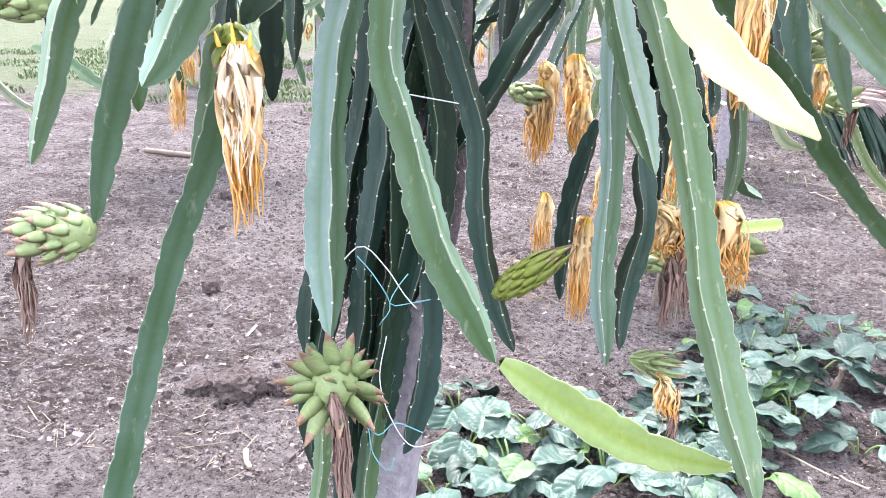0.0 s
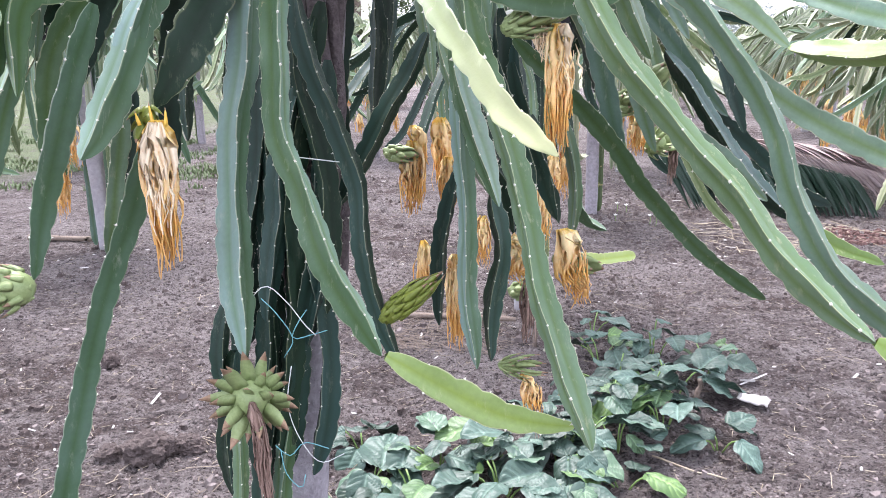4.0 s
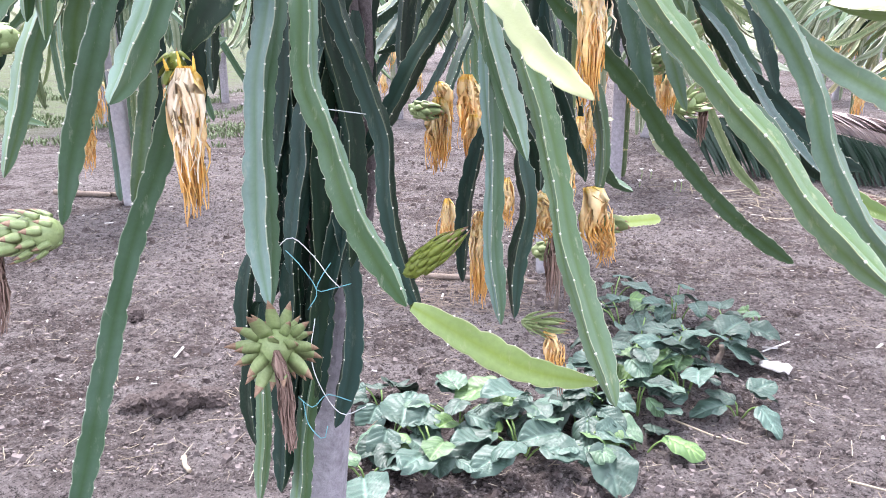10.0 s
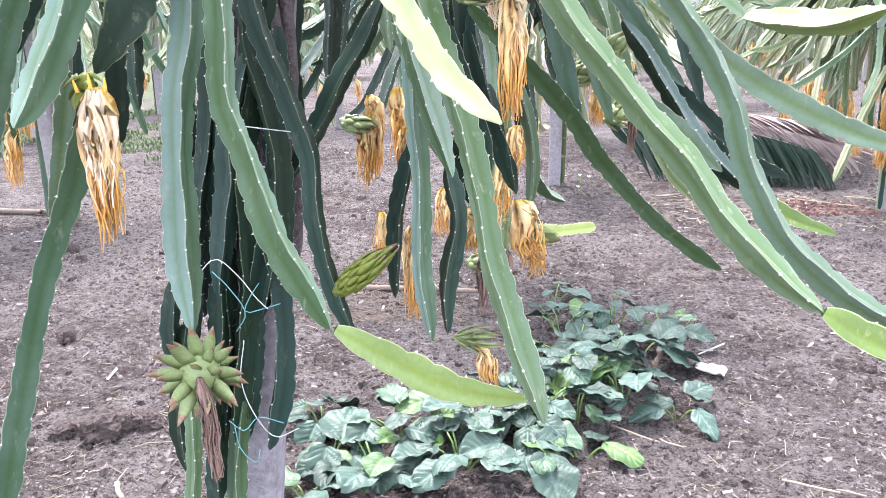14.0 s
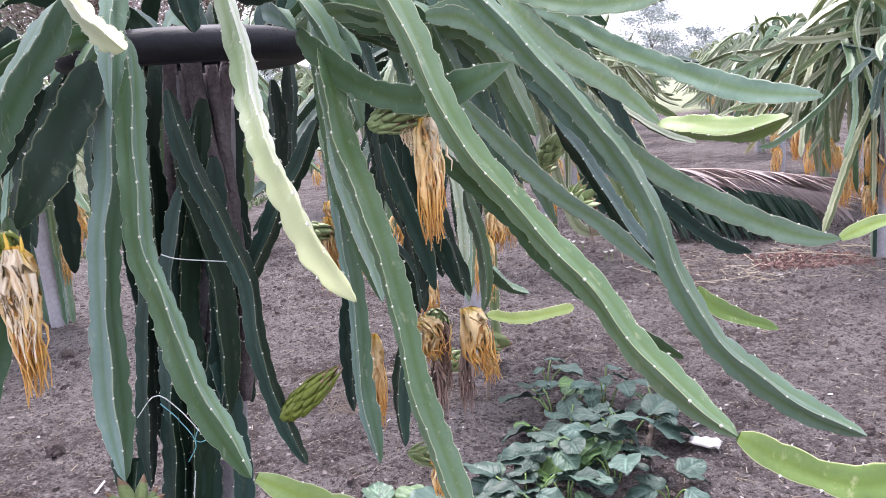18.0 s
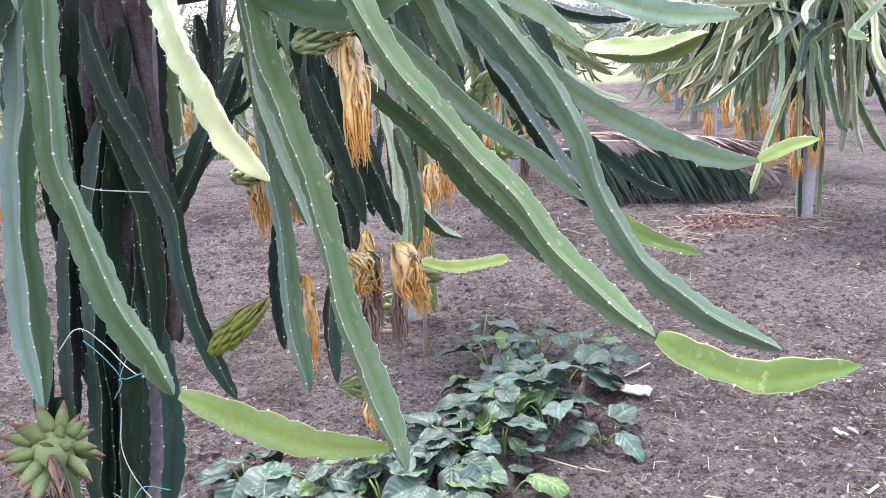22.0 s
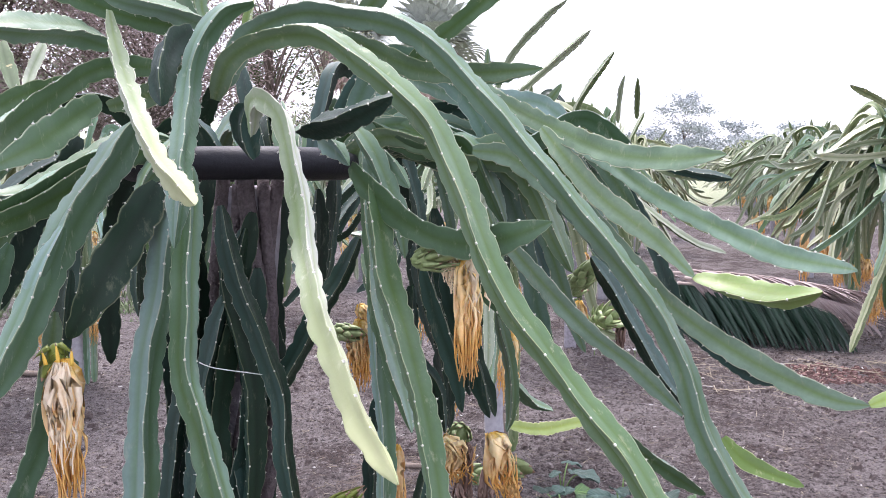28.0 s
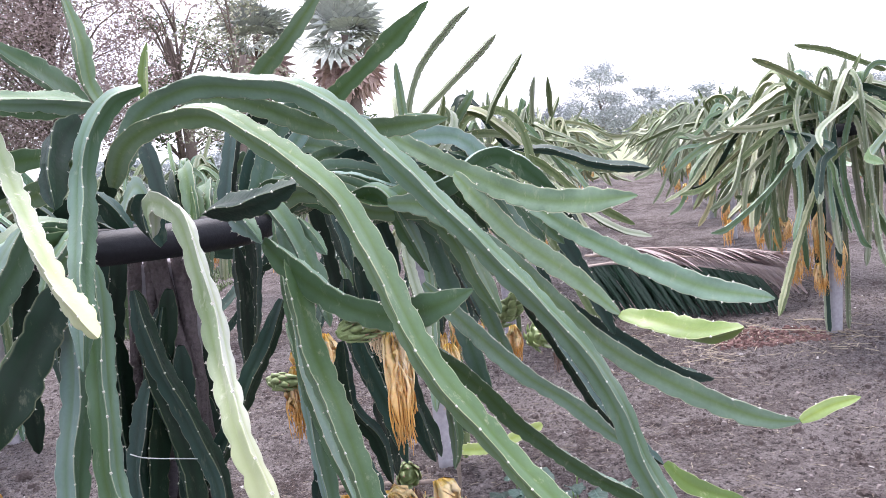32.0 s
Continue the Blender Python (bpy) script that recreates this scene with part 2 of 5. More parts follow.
def leaf_material():
    m, t, b = nodes_of("spinach_leaf", 0.46, 0, 0.45)
    v = coords(t)
    rib = t.nodes.new("ShaderNodeAttribute")
    rib.attribute_name = "vein"
    big, small = noise_tex(t, v, 25.0, 4), noise_tex(t, v, 160.0, 5)
    col = mix(t, big, (0.018, 0.042, 0.027), (0.06, 0.096, 0.074))
    col = mix(t, math_node(t, "MULTIPLY", rib.outputs["Fac"], 0.55), col, (0.15, 0.22, 0.17))
    info = t.nodes.new("ShaderNodeObjectInfo")
    col = mix(t, 1.0, col, ramp(t, info.outputs["Random"], (0.0, (0.62, 0.68, 0.64)), (0.8, (1.75, 1.8, 1.9)), (0.9, (2.0, 2.1, 1.2)), (1.0, (2.4, 2.6, 0.9))), "MULTIPLY")
    t.links.new(col, b.inputs["Base Color"])
    bump(t, b, math_node(t, "SUBTRACT", math_node(t, "MULTIPLY", small, 0.6), rib.outputs["Fac"]), 0.6, 0.004)
    return m


M_LEAF = leaf_material()


def soil_material():
    m, t, b = nodes_of("field_soil", 0.92, 0, 0.3)
    v = coords(t, 1.0, True)
    n1, n2, n3, n4 = noise_tex(t, v, 0.55, 4), noise_tex(t, v, 4.0, 8, 0.72), noise_tex(t, v, 30.0, 9, 0.78), noise_tex(t, v, 105.0, 6, 0.75)
    col = mix(t, ramp(t, n1, (0.42, (0, 0, 0)), (0.58, (1, 1, 1))), (0.086, 0.059, 0.053), (0.205, 0.174, 0.168))
    col = mix(t, ramp(t, n2, (0.44, (0, 0, 0)), (0.62, (1, 1, 1))), col, (0.275, 0.238, 0.23))
    # near-black where the bump noises n3 and n4 dip: pit shade as colour
    col = mix(t, ramp(t, n3, (0.41, (1, 1, 1)), (0.47, (0, 0, 0))), col, (0.03, 0.022, 0.021))
    col = mix(t, ramp(t, n3, (0.55, (0, 0, 0)), (0.63, (1, 1, 1))), col, (0.38, 0.335, 0.322))
    col = mix(t, ramp(t, n4, (0.4, (1, 1, 1)), (0.46, (0, 0, 0))), col, (0.035, 0.026, 0.025))
    col = mix(t, ramp(t, n4, (0.6, (0, 0, 0)), (0.66, (1, 1, 1))), col, (0.46, 0.42, 0.41))
    # a greener, paler sward beyond the far end of the beds
    sep = t.nodes.new("ShaderNodeSeparateXYZ")
    geo = t.nodes.new("ShaderNodeNewGeometry")
    t.links.new(geo.outputs["Position"], sep.inputs[0])
    far = ramp(t, math_node(t, "MULTIPLY", math_node(t, "ADD", sep.outputs["Y"], math_node(t, "MULTIPLY", n2, 4.0)), 0.01), (0.30, (0, 0, 0)), (0.325, (1, 1, 1)))
    far = math_node(t, "MULTIPLY", far, ramp(t, math_node(t, "MULTIPLY", math_node(t, "ADD", sep.outputs["X"], 10.0), 0.1), (0.45, (0, 0, 0)), (0.75, (1, 1, 1))))
    grass = mix(t, n2, (0.2, 0.23, 0.13), (0.4, 0.42, 0.28))
    col = mix(t, far, col, grass)
    left = ramp(t, math_node(t, "MULTIPLY", math_node(t, "ADD", sep.outputs["X"], math_node(t, "MULTIPLY", n2, 2.0)), -0.1), (0.42, (0, 0, 0)), (0.55, (1, 1, 1)))
    near = ramp(t, math_node(t, "MULTIPLY", sep.outputs["Y"], 0.1), (0.72, (0, 0, 0)), (0.85, (1, 1, 1)))
    patch = math_node(t, "MULTIPLY", math_node(t, "MULTIPLY", left, near), ramp(t, n2, (0.36, (0, 0, 0)), (0.5, (1, 1, 1))))
    col = mix(t, patch, col, mix(t, n3, (0.08, 0.11, 0.05), (0.19, 0.22, 0.12)))
    t.links.new(col, b.inputs["Base Color"])
    h = math_node(t, "ADD", n3, math_node(t, "MULTIPLY", n2, 1.5))
    bump(t, b, math_node(t, "ADD", h, math_node(t, "MULTIPLY", n4, 0.45)), 1.0, 0.06)
    return m


M_SOIL = soil_material()


# ---- building helpers ----
def mesh_ob(name, verts, faces, material, parent=None, label="", smooth=True, attrs=None, kind=""):
    me = bpy.data.meshes.new(name)
    if isinstance(faces, np.ndarray):
        n = len(faces)
        me.vertices.add(len(verts))
        me.vertices.foreach_set("co", np.asarray(verts, dtype=np.float32).ravel())
        me.loops.add(n * 4)
        me.loops.foreach_set("vertex_index", faces.astype(np.int32).ravel())
        me.polygons.add(n)
        me.polygons.foreach_set("loop_start", np.arange(n, dtype=np.int32) * 4)
        me.update(calc_edges=True)
    else:
        me.from_pydata([tuple(v) for v in verts], [], faces)
    for key, vals in (attrs or {}).items():
        a = me.attributes.new(key, "FLOAT", "POINT")
        a.data.foreach_set("value", np.asarray(vals, dtype=np.float32))
    if smooth:
        me.polygons.foreach_set("use_smooth", [True] * len(me.polygons))
    if attrs and "side" in attrs:
        # the three ribs of a stem are hard edges between its faces
        ends = np.empty(len(me.edges) * 2, dtype=np.int32)
        me.edges.foreach_get("vertices", ends)
        ends, on_rib = ends.reshape(-1, 2), np.asarray(attrs["rib"]) > 0.9
        hard = on_rib[ends].all(1) & (np.abs(ends[:, 0] - ends[:, 1]) == 18)
        me.attributes.new("sharp_edge", "BOOLEAN", "EDGE").data.foreach_set("value", hard)
    for mat in material if isinstance(material, (list, tuple)) else (material,):
        me.materials.append(mat)
    me.update()
    ob = new(name, me)
    if parent:
        ob.parent = parent
    if label:
        ob["label"] = label
    if kind:
        ob["kind"] = kind
    return ob


def share(ob, m, parent=None):
    """Another object on the same mesh."""
    o = new(ob.name.split(".")[0], ob.data)
    o.matrix_basis = m
    o.parent = parent
    return o


def empty(name, place, label, category, group="", kind=""):
    e = new(name)
    e.location, e.empty_display_size = place, 0.05
    return tagged(e, label, category, group, kind)


def spline(points, step):
    """Even steps along a smooth curve through the points."""
    p = np.array([points[0]] + list(points) + [points[-1]], float)
    p[0], p[-1] = 2 * p[1] - p[2], 2 * p[-2] - p[-3]
    out, q = [], np.linspace(0, 1, 24, endpoint=False)[:, None]
    for i in range(1, len(p) - 2):
        a, b, c, d = p[i - 1 : i + 3]
        out.append(0.5 * (2 * b + (c - a) * q + (2 * a - 5 * b + 4 * c - d) * q * q + (3 * b - a - 3 * c + d) * q**3))
    out = np.vstack(out + [p[-2:-1]])
    s = np.r_[0, np.cumsum(np.linalg.norm(np.diff(out, axis=0), axis=1))]
    n = max(4, int(s[-1] / step))
    q = np.linspace(0, s[-1], n + 1)
    return np.stack([np.interp(q, s, out[:, k]) for k in range(3)], 1), q


def frames_along(c, start):
    """Tangent, side and up vectors carried along a curve without twisting."""
    t = np.gradient(c, axis=0)
    t /= np.linalg.norm(t, axis=1)[:, None] + 1e-9
    u = np.zeros_like(c)
    wx, wy, wz = start
    for i, (x, y, z) in enumerate(t.tolist()):
        k = wx * x + wy * y + wz * z
        wx, wy, wz = wx - k * x, wy - k * y, wz - k * z
        k = math.sqrt(wx * wx + wy * wy + wz * wz) + 1e-9
        wx, wy, wz = wx / k, wy / k, wz / k
        u[i] = wx, wy, wz
    return t, u, np.cross(t, u)


def stem_arrays(points, width, rnd, step=0.012, roll=None, tip=0.09, twist=0.0, root=0.06, scallop=0.17):
    """Rings of a three-winged cactus stem: scalloped margins, hollow sides, blunt tapered end. Also the areole places."""
    c, s = spline(points, step)
    t, u, w = frames_along(c, (0.13, -1, 0.21))
    n, length, R = len(c), s[-1], width * 0.56
    roll = rnd.uniform(0, 6.28) if roll is None else roll
    period, phase = rnd.uniform(0.036, 0.048), [rnd.random() for _ in range(3)]
    if step > 0.03:
        period = step * 2
    end = np.clip((length - s) / tip, 0, 1) ** 0.55 * 0.93 + 0.07
    begin = np.clip(s / root, 0, 1) ** 0.6 * 0.65 + 0.35
    swell = 1 + 0.07 * np.sin(s / length * rnd.uniform(6, 12) + rnd.uniform(0, 6)) + 0.04 * np.sin(s * 31 + rnd.uniform(0, 6))
    r = (R * end * begin * swell)[:, None]
    rings, areole = [], []
    for k in range(3):
        a = (roll + twist * s + k * 2.094)[:, None]
        d, e = np.cos(a) * u + np.sin(a) * w, -np.sin(a) * u + np.cos(a) * w
        f = ((s / period + phase[k]) % 1.0)[:, None]
        sc = 1 - scallop * (1 - np.sin(np.pi * f**0.7)) ** 1.5 if step <= 0.03 else 1 - 0.06 * (np.arange(n) % 2)[:, None]
        wob = 0.06 * np.sin(s * 47 + k * 2 + roll)[:, None] * r
        valley = (np.cos(a + 1.047) * u + np.sin(a + 1.047) * w) * r * (0.37 + 0.05 * np.sin(s * 23 + k))[:, None]
        edge = c + d * r * sc + e * wob
        rings += [c + d * r * 0.58 - e * r * 0.2, c + d * r * sc * 0.925 - e * (r * 0.06 - wob), edge, c + d * r * sc * 0.925 + e * (r * 0.06 + wob), c + d * r * 0.58 + e * r * 0.2, c + valley]
        if step <= 0.03:
            hit = np.nonzero((f[:, 0] * period < s[1] * 0.999))[0]
            areole += [(edge[i], d[i]) for i in hit if 2 < i < n - 2]
    verts = np.stack(rings, 1).reshape(-1, 3)
    rib = np.tile([0.55, 0.925, 1.0, 0.925, 0.55, 0.0] * 3, n)
    # one face lighter, one darker, so the fall of light sits in the tint
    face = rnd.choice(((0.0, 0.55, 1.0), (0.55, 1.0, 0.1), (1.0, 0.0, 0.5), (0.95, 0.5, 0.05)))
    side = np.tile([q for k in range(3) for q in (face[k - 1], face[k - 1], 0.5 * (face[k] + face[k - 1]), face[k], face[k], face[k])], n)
    at, jj = np.arange(n - 1)[:, None] * 18, np.arange(18)[None, :]
    nxt = (jj + 1) % 18
    faces = np.stack([at + jj, at + nxt, at + nxt + 18, at + jj + 18], -1).reshape(-1, 4)
    return verts, faces, rib, np.repeat(s / length, 18), areole, side


def areole_mesh(areole, rnd, parent, size=0.0021):
    """A felted cushion with two short spines at every notch."""
    if not areole:
        return
    n = len(areole)
    p, d = np.array([q[0] for q in areole]), np.array([q[1] for q in areole])
    d /= np.linalg.norm(d, axis=1)[:, None] + 1e-9
    e = np.cross(d, (0.3, 0.5, 0.81))
    e /= np.linalg.norm(e, axis=1)[:, None] + 1e-9
    g, z = np.cross(d, e), size * np.array([rnd.uniform(0.7, 1.3) for _ in range(n)])[:, None]
    x = np.array([[rnd.uniform(-0.9, 0.9) for _ in range(4)] for _ in range(n)])
    q = p + d * z * 0.5
    tips = [q + (d + e * x[:, i : i + 1] + g * x[:, i + 1 : i + 2]) * z * 1.15 for i in (0, 2)]
    v = np.stack([p + d * z * 1.1, p + e * z, p + g * z, p - e * z, p - g * z, q + e * z * 0.25, q - e * z * 0.25, tips[0], q + g * z * 0.25, q - g * z * 0.25, tips[1], q], 1).reshape(-1, 3)
    quad = np.array([(0, 1, 2, 2), (0, 2, 3, 3), (0, 3, 4, 4), (0, 4, 1, 1), (5, 6, 7, 7), (6, 11, 7, 7), (8, 9, 10, 10), (9, 11, 10, 10)])[:, :3]
    f = (np.arange(n)[:, None, None] * 12 + quad[None]).reshape(-1, 3).tolist()
    mesh_ob("spine_felt", v.tolist(), f, M_AREOLE, parent, "small felted white spine cushions", False, kind="stuff")


def tube(points, radius, sides=8, step=0.03, taper=1.0, wobble=0.0, rnd=random):
    c, s = spline(points, step)
    t, u, w = frames_along(c, (0.3, -1, 0.2))
    v, f, n = [], [], len(c)
    for i in range(n):
        r = radius * (1 + (taper - 1) * i / (n - 1))
        for j in range(sides):
            a = j / sides * 6.2832
            v.append(c[i] + (math.cos(a) * u[i] + math.sin(a) * w[i]) * r * (1 + wobble * rnd.uniform(-1, 1)))
    for i in range(n - 1):
        for j in range(sides):
            f.append((i * sides + j, i * sides + (j + 1) % sides, (i + 1) * sides + (j + 1) % sides, (i + 1) * sides + j))
    f += [tuple(range(sides - 1, -1, -1)), tuple(range((n - 1) * sides, n * sides))]
    return v, f


def joined(pieces):
    """One list of vertices and faces from many."""
    if isinstance(pieces[0][1], np.ndarray):
        off = np.cumsum([0] + [len(p[0]) for p in pieces[:-1]])
        return np.vstack([p[0] for p in pieces]), np.vstack([p[1] + o for p, o in zip(pieces, off)])
    v, f = [], []
    for a, b in pieces:
        o = len(v)
        v += list(a)
        f += [tuple(i + o for i in q) for q in b]
    return v, f


# ---- ground ----
def height(x, y):
    return 0.022 * noise.noise((x * 1.7, y * 1.7, 0)) + 0.016 * noise.noise((x * 5, y * 5, 3)) + 0.017 * noise.noise((x * 15, y * 15, 7))


def build_ground():
    def axis(lo, hi, fine_lo, fine_hi, fine):
        a = list(np.arange(fine_lo, fine_hi, fine))
        step, v = fine, fine_hi
        while v < hi:
            a.append(v)
            step = min(step * 1.25, 60)
            v += step
        a.append(hi)
        step, v = fine, fine_lo
        while v > lo:
            step = min(step * 1.25, 60)
            v -= step
            a.insert(0, max(v, lo))
        return a

    xs, ys = axis(-600, 700, -2.6, 3.2, 0.032), axis(-60, 900, 1.2, 6.0, 0.032)
    verts = [(x, y, height(x, y) if -30 < x < 40 and -10 < y < 60 else 0.0) for y in ys for x in xs]
    n = len(xs)
    faces = [(j * n + i, j * n + i + 1, (j + 1) * n + i + 1, (j + 1) * n + i) for j in range(len(ys) - 1) for i in range(n - 1)]
    g = mesh_ob("ground", verts, faces, M_SOIL)
    tagged(g, "bare dry brown-grey field soil with crumbs and cracks", "ground", kind="structure")


build_ground()


# ---- the cactus on its post ----
ROW = 0.17  # the rows run up the field, this far aside for each metre


def post_and_tyre(x, y, top, lean=(0, 0), material=None, size=0.13, tyre_r=0.24, rnd=random, label="weathered square concrete post holding up a cactus", tyre_at=None, fat=1.0):
    v, f = [], []
    n = 14
    for i in range(n + 1):
        z = -0.05 + (top + 0.05) * i / n
        for j in range(16):
            a = (j + 0.5) / 16 * 6.2832
            r = size * 0.5 / max(abs(math.cos(a)), abs(math.sin(a))) ** 0.8 * (1 + 0.05 * rnd.uniform(-1, 1))
            v.append((lean[0] * z / top + r * math.cos(a), lean[1] * z / top + r * math.sin(a), z))
    for i in range(n):
        for j in range(16):
            f.append((i * 16 + j, i * 16 + (j + 1) % 16, (i + 1) * 16 + (j + 1) % 16, (i + 1) * 16 + j))
    f += [tuple(range(15, -1, -1)), tuple(range(n * 16, n * 16 + 16))]
    p = mesh_ob("concrete_post", v, f, material or M_CONCRETE)
    p.location = (x, y, 0)
    tagged(p, label, "post", "posts that carry the cacti")
    # the tyre: two beads and a rounded tread
    v, f, a_n = [], [], 40
    prof = [(-0.055, -0.03), (-0.02, -0.046), (0.02, -0.045), (0.042, -0.03), (0.05, 0), (0.042, 0.03), (0.02, 0.045), (-0.02, 0.046), (-0.055, 0.03), (-0.03, 0.02), (0.02, 0.0), (-0.03, -0.02)]
    m = len(prof)
    for i in range(a_n):
        a = i / a_n * 6.2832
        for q, (dr, dz) in enumerate(prof):
            lug = 0.003 if (i % 2 and 2 < q < 6) else 0
            r = tyre_r + dr + lug
            v.append((r * math.cos(a), r * math.sin(a), dz * fat))
    for i in range(a_n):
        for j in range(m):
            b = (i + 1) % a_n
            f.append((i * m + j, b * m + j, b * m + (j + 1) % m, i * m + (j + 1) % m))
    ty = empty("old_tyre", (0, 0, 0), "old black motorcycle tyre laid flat on a post top", "tyre", "tyres on the posts")
    for part_name, lo, hi in (("tread", 2, 6), ("sidewall", 7, 9), ("sidewall", 0, 1), ("inner_lining", 9, 11)):
        mesh_ob(part_name, v, [q for i, q in enumerate(f) if lo <= i % m <= hi and not (part_name == "sidewall" and lo == 7 and i % m == 9)], M_RUBBER, ty)
    ty.matrix_basis = pose(*(tyre_at or (x + lean[0], y + lean[1], top + 0.03)), rnd.uniform(-4, 4), rnd.uniform(-4, 4), 0)
    return p


MAIN = empty("dragon_fruit_plant", (-0.48, 1.53, 0.0), "large dragon fruit cactus with arching green stems round a post", "cactus", "dragon fruit plants")
rnd = random.Random(7)


STEM_LABEL = {"cream": "sun-bleached cream stem with a scalloped edge", "lime": "young yellow-green stem segment", "dark": "dark green stem with shade put into its colour", "blue": "blue-green waxy stem", "green": "green three-winged stem"}


def stem(kind, width, *points, plant=MAIN):
    base = np.array(plant.location)
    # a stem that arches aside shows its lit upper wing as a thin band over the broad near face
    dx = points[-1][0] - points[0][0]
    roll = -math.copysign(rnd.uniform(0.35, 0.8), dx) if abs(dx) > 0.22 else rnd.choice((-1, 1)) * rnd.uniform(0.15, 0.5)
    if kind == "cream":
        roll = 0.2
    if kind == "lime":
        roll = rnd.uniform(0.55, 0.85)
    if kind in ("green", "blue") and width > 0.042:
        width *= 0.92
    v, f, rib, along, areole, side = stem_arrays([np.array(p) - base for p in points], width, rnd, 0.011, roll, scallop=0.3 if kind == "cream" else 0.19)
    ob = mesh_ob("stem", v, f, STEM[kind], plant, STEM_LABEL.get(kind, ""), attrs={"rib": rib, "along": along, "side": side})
    areole_mesh(areole, rnd, ob)
    return ob


post_and_tyre(-0.54, 1.53, 1.52, (0.11, 0.0), M_BARK, 0.11, 0.20, rnd, "weathered brown-grey post wrapped in cactus stems", (-0.46, 1.55, 1.562), 0.68)

stem("cream", 0.032, (-0.235, 0.975, 1.61), (-0.212, 0.93, 1.655), (-0.172, 0.905, 1.635), (-0.147, 0.873, 1.576), (-0.129, 0.845, 1.518), (-0.109, 0.795, 1.466), (-0.074, 0.71, 1.415), (-0.037, 0.645, 1.37), (-0.001, 0.59, 1.326), (0.046, 0.521, 1.293))
stem("cream", 0.032, (-0.499, 1.092, 1.805), (-0.484, 1.075, 1.751), (-0.43, 1.005, 1.676), (-0.363, 0.912, 1.613), (-0.305, 0.84, 1.567), (-0.215, 0.724, 1.525))
stem("blue", 0.043, (-0.29, 1.16, 1.825), (-0.334, 1.147, 1.808), (-0.367, 1.127, 1.759), (-0.374, 1.097, 1.696), (-0.352, 1.026, 1.631), (-0.318, 0.925, 1.573), (-0.29, 0.85, 1.523), (-0.292, 0.838, 1.464))
stem("green", 0.050, (-0.405, 1.334, 1.710), (-0.364, 1.322, 1.794), (-0.263, 1.303, 1.834), (-0.153, 1.283, 1.823), (-0.052, 1.273, 1.793), (0.038, 1.253, 1.713), (0.138, 1.223, 1.600), (0.280, 1.189, 1.429), (0.340, 1.180, 1.349), (0.390, 1.160, 1.259), (0.420, 1.141, 1.160), (0.470, 1.120, 1.061), (0.539, 1.110, 0.991), (0.609, 1.091, 0.942), (0.689, 1.081, 0.903))
stem("green", 0.048, (-0.384, 1.225, 1.678), (-0.343, 1.194, 1.742), (-0.273, 1.174, 1.772), (-0.182, 1.145, 1.771), (-0.102, 1.105, 1.721), (-0.013, 1.067, 1.647), (0.038, 1.035, 1.568), (0.109, 0.965, 1.406), (0.168, 0.936, 1.327), (0.217, 0.907, 1.267), (0.277, 0.873, 1.199), (0.326, 0.833, 1.130), (0.385, 0.801, 1.073), (0.424, 0.782, 1.043))
stem("lime", 0.043, (0.424, 0.782, 1.043), (0.474, 0.772, 1.014), (0.533, 0.752, 0.996), (0.582, 0.737, 1.004), (0.641, 0.730, 1.014))
stem("green", 0.047, (0.038, 1.451, 1.592), (0.108, 1.431, 1.582), (0.181, 1.399, 1.531), (0.272, 1.359, 1.460), (0.332, 1.329, 1.390), (0.411, 1.299, 1.310), (0.521, 1.260, 1.241), (0.630, 1.220, 1.192), (0.689, 1.200, 1.183))
stem("lime", 0.034, (0.689, 1.200, 1.183), (0.738, 1.201, 1.203), (0.788, 1.202, 1.213))
stem("green", 0.045, (0.169, 1.451, 1.633), (0.271, 1.359, 1.511), (0.361, 1.289, 1.440), (0.421, 1.240, 1.379))
stem("lime", 0.043, (0.421, 1.240, 1.379), (0.469, 1.180, 1.370), (0.517, 1.090, 1.371), (0.556, 1.031, 1.390))
stem("green", 0.043, (0.210, 1.601, 1.614), (0.281, 1.519, 1.583), (0.372, 1.399, 1.511), (0.460, 1.290, 1.461), (0.548, 1.190, 1.421), (0.626, 1.101, 1.411))
stem("green", 0.047, (-0.002, 1.701, 1.748), (0.099, 1.571, 1.684), (0.209, 1.431, 1.623), (0.298, 1.322, 1.581), (0.378, 1.242, 1.571), (0.447, 1.153, 1.580))
stem("green", 0.047, (-0.345, 1.500, 1.827), (-0.264, 1.481, 1.826), (-0.173, 1.451, 1.796), (-0.062, 1.422, 1.745), (0.038, 1.392, 1.734), (0.169, 1.352, 1.734))
stem("blue", 0.043, (-0.295, 1.799, 1.830), (-0.153, 1.750, 1.768), (-0.023, 1.701, 1.715), (0.099, 1.651, 1.675), (0.230, 1.601, 1.604))
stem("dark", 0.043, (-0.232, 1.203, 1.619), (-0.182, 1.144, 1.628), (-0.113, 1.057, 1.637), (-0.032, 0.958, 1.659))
stem("green", 0.054, (-0.147, 1.220, 1.565), (-0.095, 1.190, 1.517), (-0.044, 1.160, 1.478), (0.014, 1.120, 1.453), (0.069, 1.080, 1.449), (0.125, 1.040, 1.462), (0.184, 1.008, 1.487))
stem("blue", 0.047, (-0.153, 1.352, 1.610), (-0.128, 1.279, 1.441), (-0.109, 1.230, 1.320), (-0.069, 1.190, 1.210), (-0.039, 1.151, 1.130))
stem("green", 0.052, (-0.575, 1.252, 1.773), (-0.584, 1.144, 1.782), (-0.521, 0.925, 1.754), (-0.518, 0.805, 1.738))
